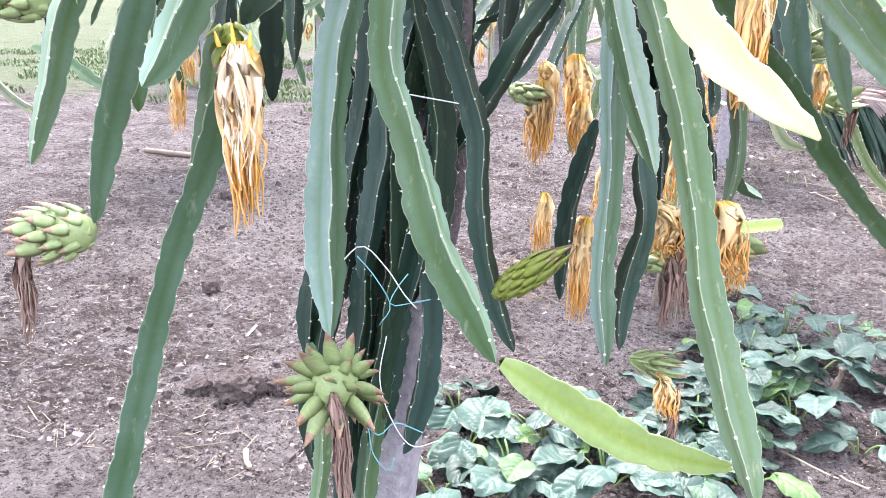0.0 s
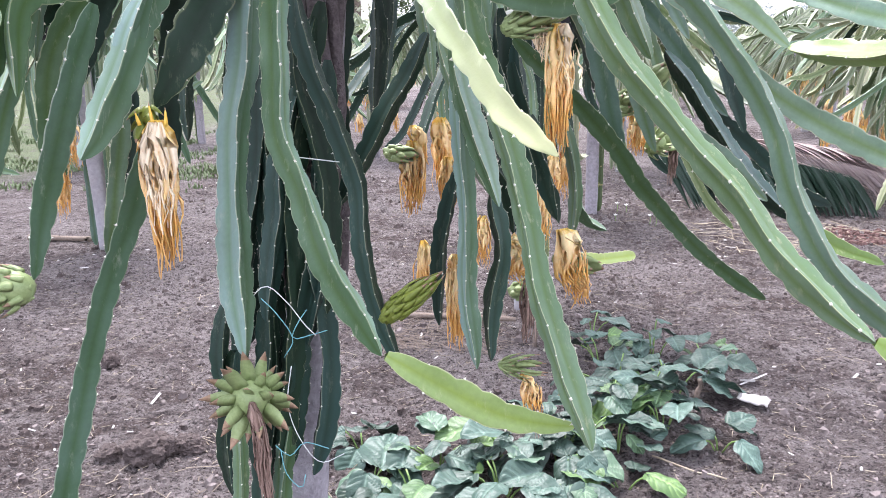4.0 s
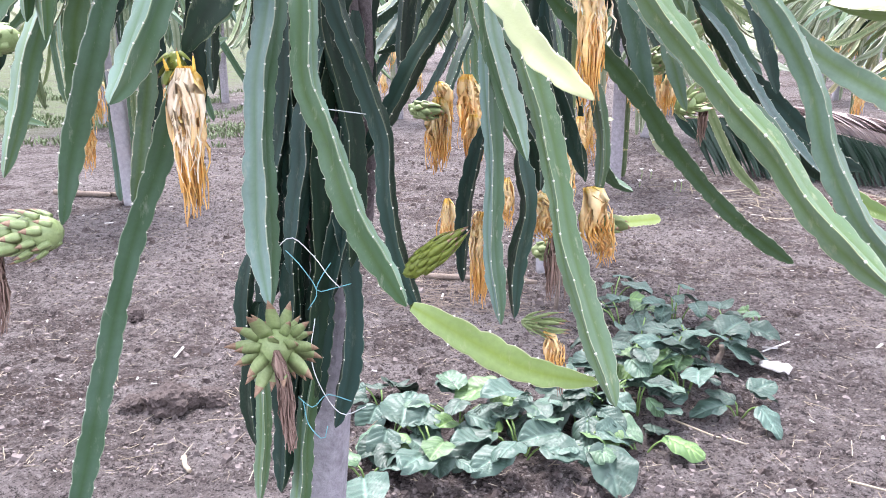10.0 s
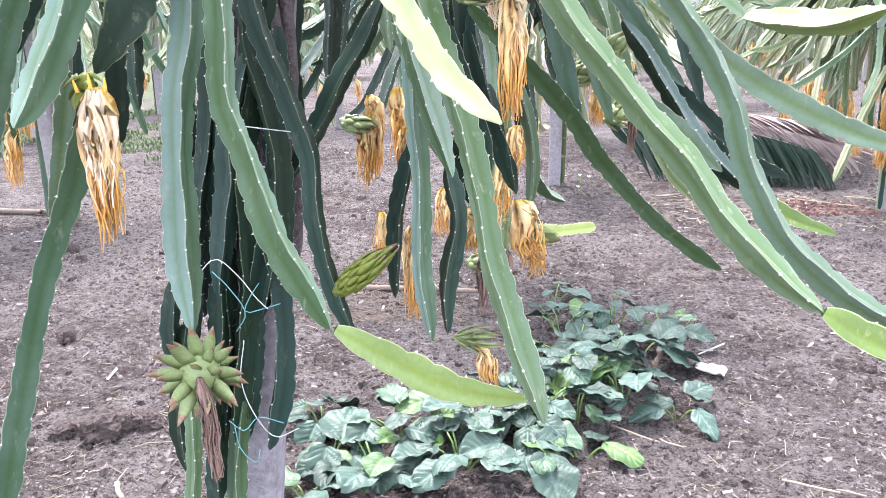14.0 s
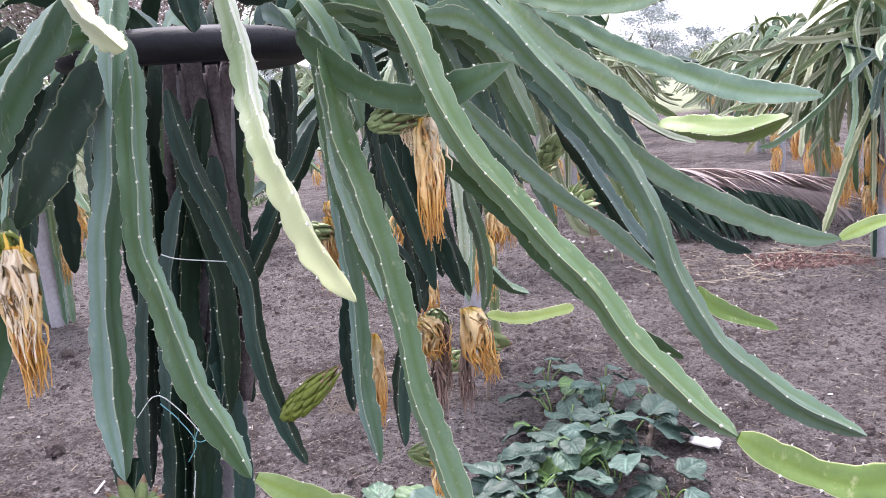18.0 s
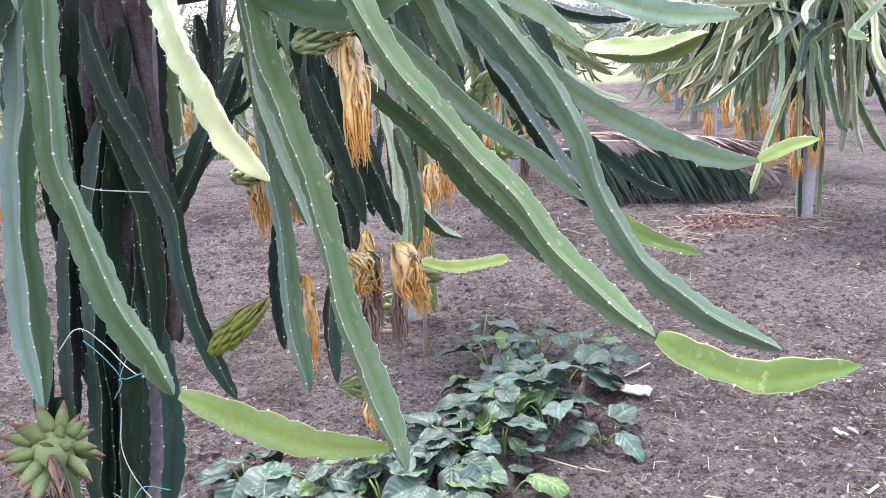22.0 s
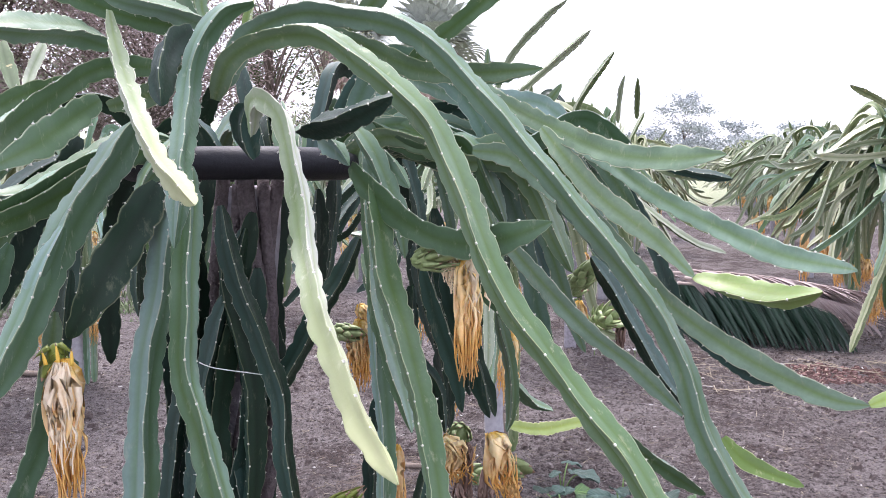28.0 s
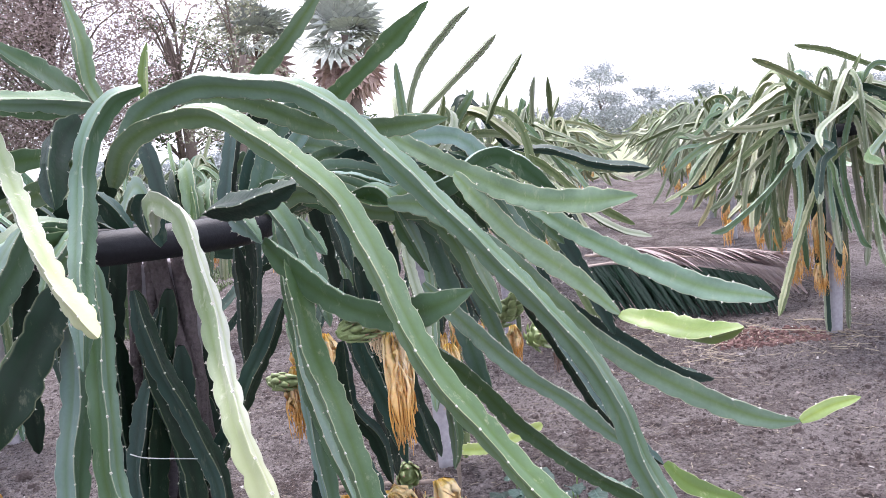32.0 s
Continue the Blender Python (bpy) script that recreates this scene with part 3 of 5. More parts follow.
stem("green", 0.043, (-0.495, 1.401, 1.825), (-0.575, 1.301, 1.834), (-0.625, 1.212, 1.855), (-0.675, 1.149, 1.869))
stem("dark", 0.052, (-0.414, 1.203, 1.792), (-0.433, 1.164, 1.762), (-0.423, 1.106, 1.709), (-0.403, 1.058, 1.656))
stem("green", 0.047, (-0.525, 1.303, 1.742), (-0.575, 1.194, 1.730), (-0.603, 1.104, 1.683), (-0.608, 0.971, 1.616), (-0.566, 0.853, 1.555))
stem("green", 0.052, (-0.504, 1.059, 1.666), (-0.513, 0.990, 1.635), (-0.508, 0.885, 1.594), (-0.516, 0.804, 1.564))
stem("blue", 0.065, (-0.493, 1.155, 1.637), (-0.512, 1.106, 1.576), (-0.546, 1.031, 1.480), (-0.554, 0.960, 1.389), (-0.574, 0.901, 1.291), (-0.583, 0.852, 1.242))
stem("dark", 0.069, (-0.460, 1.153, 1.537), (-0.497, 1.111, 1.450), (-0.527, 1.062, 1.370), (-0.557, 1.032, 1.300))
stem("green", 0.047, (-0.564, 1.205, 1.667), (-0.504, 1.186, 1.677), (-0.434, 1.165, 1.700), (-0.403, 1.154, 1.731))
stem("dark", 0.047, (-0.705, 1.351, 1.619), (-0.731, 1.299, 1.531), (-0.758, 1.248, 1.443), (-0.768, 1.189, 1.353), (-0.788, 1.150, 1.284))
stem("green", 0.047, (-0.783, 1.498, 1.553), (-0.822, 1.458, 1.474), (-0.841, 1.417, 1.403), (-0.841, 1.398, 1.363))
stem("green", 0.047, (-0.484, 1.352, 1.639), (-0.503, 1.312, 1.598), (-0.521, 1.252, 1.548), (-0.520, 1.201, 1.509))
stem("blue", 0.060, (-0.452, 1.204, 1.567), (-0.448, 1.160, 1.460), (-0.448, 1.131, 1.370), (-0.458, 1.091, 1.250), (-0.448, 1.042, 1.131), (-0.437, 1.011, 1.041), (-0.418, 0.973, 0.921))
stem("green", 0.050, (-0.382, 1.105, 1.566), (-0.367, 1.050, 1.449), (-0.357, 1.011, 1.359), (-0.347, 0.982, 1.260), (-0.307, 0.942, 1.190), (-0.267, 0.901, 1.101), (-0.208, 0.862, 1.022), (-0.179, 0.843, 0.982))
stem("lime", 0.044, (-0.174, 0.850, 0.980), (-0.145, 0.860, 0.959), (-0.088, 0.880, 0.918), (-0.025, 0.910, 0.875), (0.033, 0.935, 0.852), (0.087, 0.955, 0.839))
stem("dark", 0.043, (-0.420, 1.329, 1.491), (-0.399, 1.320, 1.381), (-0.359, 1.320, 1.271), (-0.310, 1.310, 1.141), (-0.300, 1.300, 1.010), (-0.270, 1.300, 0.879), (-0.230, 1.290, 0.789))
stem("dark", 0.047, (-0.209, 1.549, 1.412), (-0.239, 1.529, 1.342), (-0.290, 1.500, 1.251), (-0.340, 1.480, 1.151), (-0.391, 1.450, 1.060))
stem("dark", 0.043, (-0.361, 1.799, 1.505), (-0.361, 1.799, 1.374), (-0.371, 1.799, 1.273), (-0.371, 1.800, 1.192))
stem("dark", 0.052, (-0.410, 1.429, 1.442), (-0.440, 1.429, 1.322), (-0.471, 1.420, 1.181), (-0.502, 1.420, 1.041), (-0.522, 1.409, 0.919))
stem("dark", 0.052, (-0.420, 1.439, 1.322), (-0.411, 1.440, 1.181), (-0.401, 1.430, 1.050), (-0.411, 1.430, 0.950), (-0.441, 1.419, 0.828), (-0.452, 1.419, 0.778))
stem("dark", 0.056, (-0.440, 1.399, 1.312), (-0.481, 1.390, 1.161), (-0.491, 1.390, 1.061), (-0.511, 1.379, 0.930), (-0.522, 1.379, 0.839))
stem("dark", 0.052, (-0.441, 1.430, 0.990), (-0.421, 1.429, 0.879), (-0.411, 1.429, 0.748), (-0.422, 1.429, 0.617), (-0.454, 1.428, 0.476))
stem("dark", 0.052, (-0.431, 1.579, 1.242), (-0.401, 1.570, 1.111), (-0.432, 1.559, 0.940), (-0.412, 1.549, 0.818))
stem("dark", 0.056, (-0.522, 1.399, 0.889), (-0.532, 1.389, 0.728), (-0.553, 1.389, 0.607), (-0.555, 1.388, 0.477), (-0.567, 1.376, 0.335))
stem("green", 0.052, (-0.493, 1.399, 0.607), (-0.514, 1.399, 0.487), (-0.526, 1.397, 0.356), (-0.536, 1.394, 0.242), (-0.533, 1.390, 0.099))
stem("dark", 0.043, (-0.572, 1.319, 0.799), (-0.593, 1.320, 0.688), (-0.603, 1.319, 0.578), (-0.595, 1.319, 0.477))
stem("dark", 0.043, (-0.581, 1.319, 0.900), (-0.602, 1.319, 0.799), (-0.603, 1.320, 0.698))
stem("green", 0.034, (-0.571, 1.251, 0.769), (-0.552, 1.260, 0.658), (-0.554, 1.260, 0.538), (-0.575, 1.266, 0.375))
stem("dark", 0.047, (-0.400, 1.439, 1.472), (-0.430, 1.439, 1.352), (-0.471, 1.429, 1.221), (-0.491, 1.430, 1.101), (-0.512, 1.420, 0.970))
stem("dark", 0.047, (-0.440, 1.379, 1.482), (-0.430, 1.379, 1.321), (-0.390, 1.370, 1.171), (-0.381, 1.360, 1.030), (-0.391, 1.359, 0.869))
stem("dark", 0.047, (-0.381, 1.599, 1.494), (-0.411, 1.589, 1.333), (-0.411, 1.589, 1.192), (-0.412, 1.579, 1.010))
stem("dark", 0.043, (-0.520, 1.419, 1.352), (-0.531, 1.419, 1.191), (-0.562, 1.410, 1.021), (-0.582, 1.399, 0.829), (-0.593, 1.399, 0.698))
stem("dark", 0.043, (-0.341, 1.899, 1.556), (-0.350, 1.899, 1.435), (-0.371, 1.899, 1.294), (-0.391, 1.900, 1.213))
stem("blue", 0.039, (-0.119, 1.250, 1.360), (-0.109, 1.240, 1.230), (-0.099, 1.240, 1.080), (-0.099, 1.230, 0.960), (-0.080, 1.221, 0.819))
stem("green", 0.050, (-0.110, 1.200, 1.539), (-0.079, 1.140, 1.389), (-0.039, 1.091, 1.289), (0.000, 1.041, 1.170), (0.030, 0.981, 1.040), (0.069, 0.943, 0.930), (0.108, 0.896, 0.830))
stem("green", 0.039, (-0.159, 1.350, 1.401), (-0.129, 1.330, 1.310), (-0.099, 1.310, 1.200), (-0.059, 1.300, 1.120))
stem("dark", 0.043, (-0.069, 1.450, 1.100), (-0.049, 1.450, 0.979), (-0.069, 1.450, 0.868), (-0.069, 1.449, 0.747))
stem("dark", 0.039, (-0.149, 1.550, 1.131), (-0.180, 1.550, 1.000), (-0.190, 1.550, 0.889), (-0.190, 1.549, 0.788))
stem("dark", 0.043, (-0.068, 1.500, 1.361), (-0.038, 1.500, 1.261), (0.002, 1.500, 1.140), (0.012, 1.500, 1.060))
stem("dark", 0.043, (-0.038, 1.600, 1.352), (-0.008, 1.600, 1.231), (0.032, 1.600, 1.120), (0.062, 1.600, 1.019))
stem("dark", 0.043, (-0.099, 1.550, 1.312), (-0.099, 1.550, 1.181), (-0.049, 1.550, 1.100), (-0.029, 1.550, 0.999))
stem("green", 0.036, (0.073, 1.700, 1.231), (0.103, 1.720, 1.090), (0.103, 1.740, 0.989), (0.093, 1.750, 0.939))
stem("green", 0.034, (0.104, 1.900, 1.020), (0.145, 2.010, 0.939), (0.206, 2.099, 0.889))
stem("green", 0.045, (-0.028, 1.450, 1.401), (0.082, 1.510, 1.291), (0.173, 1.560, 1.190), (0.244, 1.600, 1.090), (0.385, 1.679, 0.938), (0.548, 1.748, 0.808))
stem("green", 0.043, (0.092, 1.399, 1.441), (0.182, 1.390, 1.340), (0.262, 1.370, 1.259), (0.342, 1.361, 1.199), (0.433, 1.349, 1.110))
stem("dark", 0.041, (0.274, 1.600, 1.371), (0.333, 1.530, 1.280), (0.383, 1.459, 1.190), (0.433, 1.399, 1.120), (0.493, 1.349, 1.070))
stem("lime", 0.039, (0.492, 1.329, 1.080), (0.532, 1.309, 1.040), (0.622, 1.290, 1.011))
stem("dark", 0.043, (0.347, 1.899, 1.323), (0.448, 1.979, 1.222), (0.550, 2.058, 1.142), (0.703, 2.157, 1.011), (0.835, 2.246, 0.940))
stem("blue", 0.039, (0.092, 1.699, 1.575), (0.214, 1.669, 1.483), (0.294, 1.639, 1.391), (0.364, 1.610, 1.291), (0.405, 1.599, 1.241))
stem("lime", 0.043, (0.075, 2.299, 0.778), (0.178, 2.529, 0.697), (0.372, 2.898, 0.627))
stem("blue", 0.069, (-0.518, 1.131, 1.460), (-0.527, 1.101, 1.400), (-0.537, 1.062, 1.340), (-0.557, 1.032, 1.310))
stem("blue", 0.048, (-0.567, 1.062, 1.261), (-0.598, 1.052, 1.201), (-0.627, 1.051, 1.121), (-0.668, 1.041, 1.021), (-0.710, 1.033, 0.892), (-0.753, 1.023, 0.733), (-0.805, 1.010, 0.540), (-0.837, 1.001, 0.449))
stem("blue", 0.039, (-0.526, 0.983, 1.478), (-0.554, 0.960, 1.399), (-0.574, 0.951, 1.340), (-0.594, 0.931, 1.271))
stem("blue", 0.047, (-0.624, 0.999, 1.451), (-0.654, 0.991, 1.382), (-0.675, 0.981, 1.312), (-0.706, 0.971, 1.213), (-0.727, 0.962, 1.124), (-0.738, 0.952, 1.044))
stem("green", 0.039, (-0.714, 0.998, 1.462), (-0.745, 0.992, 1.383), (-0.776, 0.974, 1.294), (-0.796, 0.964, 1.214), (-0.827, 0.954, 1.114))
stem("green", 0.043, (-0.713, 0.902, 1.443), (-0.713, 0.865, 1.401), (-0.734, 0.839, 1.352), (-0.756, 0.811, 1.312))
stem("green", 0.047, (-0.802, 1.399, 1.273), (-0.823, 1.399, 1.173), (-0.843, 1.399, 1.072), (-0.864, 1.398, 0.971))
stem("dark", 0.043, (-0.823, 1.498, 1.344), (-0.843, 1.498, 1.233), (-0.864, 1.498, 1.102), (-0.885, 1.498, 0.981))
stem("green", 0.043, (-1.683, 1.993, 1.144), (-1.604, 2.032, 1.102), (-1.545, 2.061, 1.049), (-1.495, 2.091, 1.028))
stem("green", 0.043, (-0.113, 1.601, 1.767), (-0.042, 1.561, 1.817), (0.049, 1.511, 1.877), (0.153, 1.450, 1.951))
stem("green", 0.043, (-0.234, 1.551, 1.827), (-0.173, 1.501, 1.877), (-0.112, 1.451, 1.918), (-0.034, 1.398, 1.985))
stem("green", 0.039, (-0.506, 1.549, 1.817), (-0.526, 1.519, 1.877), (-0.515, 1.479, 1.960), (-0.518, 1.447, 2.040))
stem("green", 0.047, (-0.475, 1.401, 1.815), (-0.485, 1.312, 1.854), (-0.494, 1.222, 1.885), (-0.513, 1.153, 1.917))
stem("blue", 0.039, (-0.424, 1.302, 1.814), (-0.444, 1.203, 1.822), (-0.463, 1.135, 1.821), (-0.493, 1.055, 1.823))
stem("lime", 0.034, (-0.670, 2.196, 1.884), (-0.660, 2.195, 1.966), (-0.639, 2.194, 2.049))
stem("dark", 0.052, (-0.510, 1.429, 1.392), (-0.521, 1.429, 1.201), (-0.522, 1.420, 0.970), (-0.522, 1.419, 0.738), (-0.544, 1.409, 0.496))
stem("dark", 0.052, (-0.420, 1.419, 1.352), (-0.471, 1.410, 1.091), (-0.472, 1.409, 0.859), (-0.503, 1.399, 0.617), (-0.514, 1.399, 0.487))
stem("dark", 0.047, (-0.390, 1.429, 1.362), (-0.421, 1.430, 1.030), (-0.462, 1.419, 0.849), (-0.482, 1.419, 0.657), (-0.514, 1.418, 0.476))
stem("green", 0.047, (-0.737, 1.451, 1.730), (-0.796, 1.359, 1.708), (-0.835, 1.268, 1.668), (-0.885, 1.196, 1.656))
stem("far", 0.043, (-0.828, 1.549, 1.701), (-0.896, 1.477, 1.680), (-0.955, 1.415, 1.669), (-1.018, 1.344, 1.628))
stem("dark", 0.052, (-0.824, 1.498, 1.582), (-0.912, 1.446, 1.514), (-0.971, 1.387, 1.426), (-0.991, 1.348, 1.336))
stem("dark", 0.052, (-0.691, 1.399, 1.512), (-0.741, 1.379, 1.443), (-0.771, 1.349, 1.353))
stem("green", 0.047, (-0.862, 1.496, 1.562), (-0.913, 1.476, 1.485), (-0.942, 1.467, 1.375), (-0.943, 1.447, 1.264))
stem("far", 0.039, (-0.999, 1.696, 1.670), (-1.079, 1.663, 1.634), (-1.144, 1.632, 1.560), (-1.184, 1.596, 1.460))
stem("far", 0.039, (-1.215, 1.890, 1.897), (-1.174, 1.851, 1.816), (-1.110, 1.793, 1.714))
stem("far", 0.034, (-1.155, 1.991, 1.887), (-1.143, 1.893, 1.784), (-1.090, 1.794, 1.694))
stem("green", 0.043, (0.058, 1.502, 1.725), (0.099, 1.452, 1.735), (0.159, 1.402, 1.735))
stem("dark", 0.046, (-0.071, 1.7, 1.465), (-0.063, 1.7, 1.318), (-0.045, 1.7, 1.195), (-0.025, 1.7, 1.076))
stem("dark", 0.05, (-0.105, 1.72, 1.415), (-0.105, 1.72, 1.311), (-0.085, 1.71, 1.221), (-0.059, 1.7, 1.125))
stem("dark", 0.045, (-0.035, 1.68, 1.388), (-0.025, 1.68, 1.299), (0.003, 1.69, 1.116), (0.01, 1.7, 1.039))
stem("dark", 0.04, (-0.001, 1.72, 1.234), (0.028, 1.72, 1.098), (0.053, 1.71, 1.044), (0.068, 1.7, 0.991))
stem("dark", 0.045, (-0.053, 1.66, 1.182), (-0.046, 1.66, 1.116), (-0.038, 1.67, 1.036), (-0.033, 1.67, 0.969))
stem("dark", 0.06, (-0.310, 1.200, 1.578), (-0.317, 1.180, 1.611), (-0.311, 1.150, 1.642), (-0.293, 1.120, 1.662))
stem("blue", 0.044, (-0.224, 1.300, 1.609), (-0.189, 1.240, 1.601), (-0.161, 1.200, 1.584), (-0.143, 1.180, 1.565))
stem("blue", 0.044, (-0.127, 1.360, 1.591), (-0.097, 1.320, 1.568), (-0.078, 1.300, 1.545), (-0.060, 1.280, 1.525))
stem("green", 0.046, (-0.165, 1.320, 1.633), (-0.127, 1.300, 1.581), (-0.091, 1.280, 1.501), (-0.066, 1.260, 1.404))


# ---- fruits, buds and withered flowers ----
def bract_mesh(name, length, width, material, curl=0.5):
    """A fleshy pointed scale, along +x, hollowed above, curling up to its tip."""
    v, f, n = [], [], 7
    for i in range(n):
        u = i / (n - 1)
        w = width * (1 - u) ** 0.7 * (0.75 + 0.5 * math.sin(3.0 * u)) + 0.0006
        x, z = length * u, curl * length * u * u
        th = 0.22 * width * (1 - u) + 0.0005
        v += [(x, -w / 2, z + 0.1 * w), (x, 0, z - th), (x, w / 2, z + 0.1 * w), (x, 0, z + th * 0.35)]
    for i in range(n - 1):
        for j in range(4):
            f.append((i * 4 + j, i * 4 + (j + 1) % 4, i * 4 + 4 + (j + 1) % 4, i * 4 + 4 + j))
    f += [(3, 2, 1, 0), tuple(range((n - 1) * 4, n * 4))]
    return v, f


def along_axis(axis):
    return Vector(axis).normalized().to_track_quat("Z", "Y").to_matrix().to_4x4()


def fruit(place, axis, length, radius, lift, parent, bracts=26, bract_len=0.03, skin=None, name="fruit", label="unripe green fruit with pointed scales", tip_mat=None, bract_w=0.024):
    """An egg of skin with spiralling scales. axis points from the stalk to the blossom end."""
    base = parent.matrix_world.translation if parent else Vector()
    skin = skin or M_FRUIT
    v, f, nu, nv = [], [], 16, 10
    for j in range(nv + 1):
        a = math.pi * j / nv
        for i in range(nu):
            b = 6.2832 * i / nu
            r = radius * math.sin(a) * (1 + 0.04 * math.sin(5 * b))
            v.append((r * math.cos(b), r * math.sin(b), length * 0.5 * (1 - math.cos(a))))
    for j in range(nv):
        for i in range(nu):
            f.append((j * nu + i, j * nu + (i + 1) % nu, (j + 1) * nu + (i + 1) % nu, (j + 1) * nu + i))
    ob = mesh_ob(name, v, f, skin, parent, label)
    ob.matrix_basis = Matrix.Translation(Vector(place) - Vector(MAIN.location if parent is MAIN else parent.location)) @ along_axis(axis)
    bv, bf = bract_mesh("scale", bract_len, bract_w, skin, 0.35)
    first = None
    for k in range(bracts):
        u = (k + 0.7) / bracts
        a = math.acos(1 - 1.9 * u) if u < 0.999 else 3.0
        b = k * 2.39996
        r = radius * math.sin(a)
        nrm = Vector((math.cos(b) * math.sin(a), math.sin(b) * math.sin(a), -math.cos(a) * 0.6))
        up = Vector((math.cos(b) * 0.2, math.sin(b) * 0.2, 1.0))
        d = (nrm * lift + up * (1 - lift)).normalized()
        side = d.cross(nrm)
        if side.length < 0.05:
            side = Vector((-math.sin(b), math.cos(b), 0))
        side.normalize()
        m = Matrix((d, side, d.cross(side))).transposed().to_4x4()
        m.translation = Vector((r * math.cos(b), r * math.sin(b), length * 0.5 * (1 - math.cos(a)))) * 0.985
        m = m @ Matrix.Scale(rnd.uniform(0.8, 1.25) * (0.75 + 0.5 * u), 4)
        if first is None:
            first = mesh_ob("scale", bv, bf, [skin, M_TIP], ob)
            for p in first.data.polygons:
                if max(first.data.vertices[i].co.x for i in p.vertices) > bract_len * (0.93 if tip_mat is None else tip_mat):
                    p.material_index = 1
            first.matrix_basis = m
        else:
            share(first, m, ob)
    return ob


def ribbon(points, width, rnd, thick=0.0008, step=0.018, taper=0.25):
    """A crinkled withered petal."""
    c, s = spline(points, step)
    t, u, w = frames_along(c, (rnd.uniform(-1, 1), rnd.uniform(-1, 1), 0.1))
    n = len(c)
    tw = rnd.uniform(-4, 4)
    q = np.linspace(0, 1, n)[:, None]
    a = tw * q + 0.5 * np.sin(q * 9 + tw)
    d, e = np.cos(a) * u + np.sin(a) * w, -np.sin(a) * u + np.cos(a) * w
    h = width * 0.5 * np.minimum(1, 0.35 + 3 * q) * (1 - (1 - taper) * np.maximum(0, (q - 0.5) * 2)) * np.array([rnd.uniform(0.75, 1.2) for _ in range(n)])[:, None]
    v = np.stack([c - d * h, c + e * (h * 0.45 + thick), c + d * h, c + e * (h * 0.45 - thick)], 1).reshape(-1, 3)
    at, jj = np.arange(n - 1)[:, None] * 4, np.arange(4)[None, :]
    nxt = (jj + 1) % 4
    return v, np.stack([at + jj, at + nxt, at + nxt + 4, at + jj + 4], -1).reshape(-1, 4)


def dried_flower(place, way, length, spread, parent, material=None, count=34, rnd=rnd, name="dried_flower", label="hanging withered orange-brown flower", pet=0.011, step=0.018):
    """A bundle of withered petals that hangs from place along way: broad folded petals first, a ragged fringe of threads at its end."""
    o = Vector(place) - Vector(parent.location)
    w = Vector(way).normalized()
    pieces, along = [], []
    for k in range(int(count * 1.5)):
        thread = k % 3 != 0
        a, r = rnd.uniform(0, 6.28), spread * rnd.uniform(0.1, 1.0)
        out = Vector((math.cos(a), math.sin(a), 0))
        L = length * (rnd.uniform(0.72, 1.04) if thread else rnd.uniform(0.45, 0.88))
        begin = rnd.uniform(0.25, 0.5) if thread else 0.0
        pts = []
        for q in (0.0, 0.25, 0.5, 0.75, 1.0):
            q = begin + (1 - begin) * q
            down = w.lerp(Vector((0, 0, -1)), min(1, q * 1.4)).normalized()
            flare = 0.35 + 0.62 * math.sin(min(1.0, q * 1.6) * 1.57) - 0.18 * max(0.0, q - 0.6)
            jit = Vector((rnd.uniform(-1, 1), rnd.uniform(-1, 1), rnd.uniform(-1, 1))) * spread * (0.22 if q > 0 else 0.0)
            pts.append(tuple(o + w * L * q * 0.3 + down * L * q * 0.7 + out * r * flare + jit))
        piece = ribbon(pts, pet * (rnd.uniform(0.16, 0.4) if thread else rnd.uniform(0.8, 1.5)), rnd, step=step, taper=0.5 if thread else 0.12)
        pieces.append(piece)
        along.append(np.repeat(np.linspace(begin, L / length, len(piece[0]) // 4), 4))
    v, f = joined(pieces)
    return mesh_ob(name, v, f, material or M_DRY, parent, label, attrs={"along": np.concatenate(along)})


# a star-shaped fruit facing the path, with its flower remnant
fruit((-0.408, 0.985, 0.862), (0.1, -1.0, 0.05), 0.062, 0.03, 0.96, MAIN, 34, 0.043, bract_w=0.019, tip_mat=0.7)
dried_flower((-0.392, 0.918, 0.872), (0.42, -0.12, -1), 0.165, 0.012, MAIN, M_DRYDARK, 60, name="withered_flower", label="shrivelled brown flower remnant", pet=0.01)
fruit((-0.738, 0.952, 1.034), (-1.0, -0.15, -0.12), 0.085, 0.031, 0.42, MAIN, 34, 0.034, tip_mat=0.8, bract_w=0.02)
dried_flower((-0.850, 0.956, 1.015), (-0.4, 0, -1), 0.16, 0.012, MAIN, M_DRYDARK, 22, name="withered_flower", label="shrivelled brown flower remnant")
fruit((-0.548, 0.985, 1.305), (0.0, -0.1, -1.0), 0.04, 0.013, 0.6, MAIN, 9, 0.026, M_BUD, "flower_base", "green flower base behind the petals")
dried_flower((-0.524, 0.965, 1.285), (0.02, 0, -1), 0.225, 0.026, MAIN, None, 64, pet=0.017)
dried_flower((-0.522, 0.952, 1.283), (0.02, -0.05, -1), 0.155, 0.025, MAIN, M_PALE, 26, pet=0.017, name="pale_petal_tuft", label="pale cream upper petals of a withered flower")
M_SEPAL = mottled("yellow_sepal", (0.75, 0.42, 0.05), (0.88, 0.6, 0.12), 40, 0.6, 0.2)
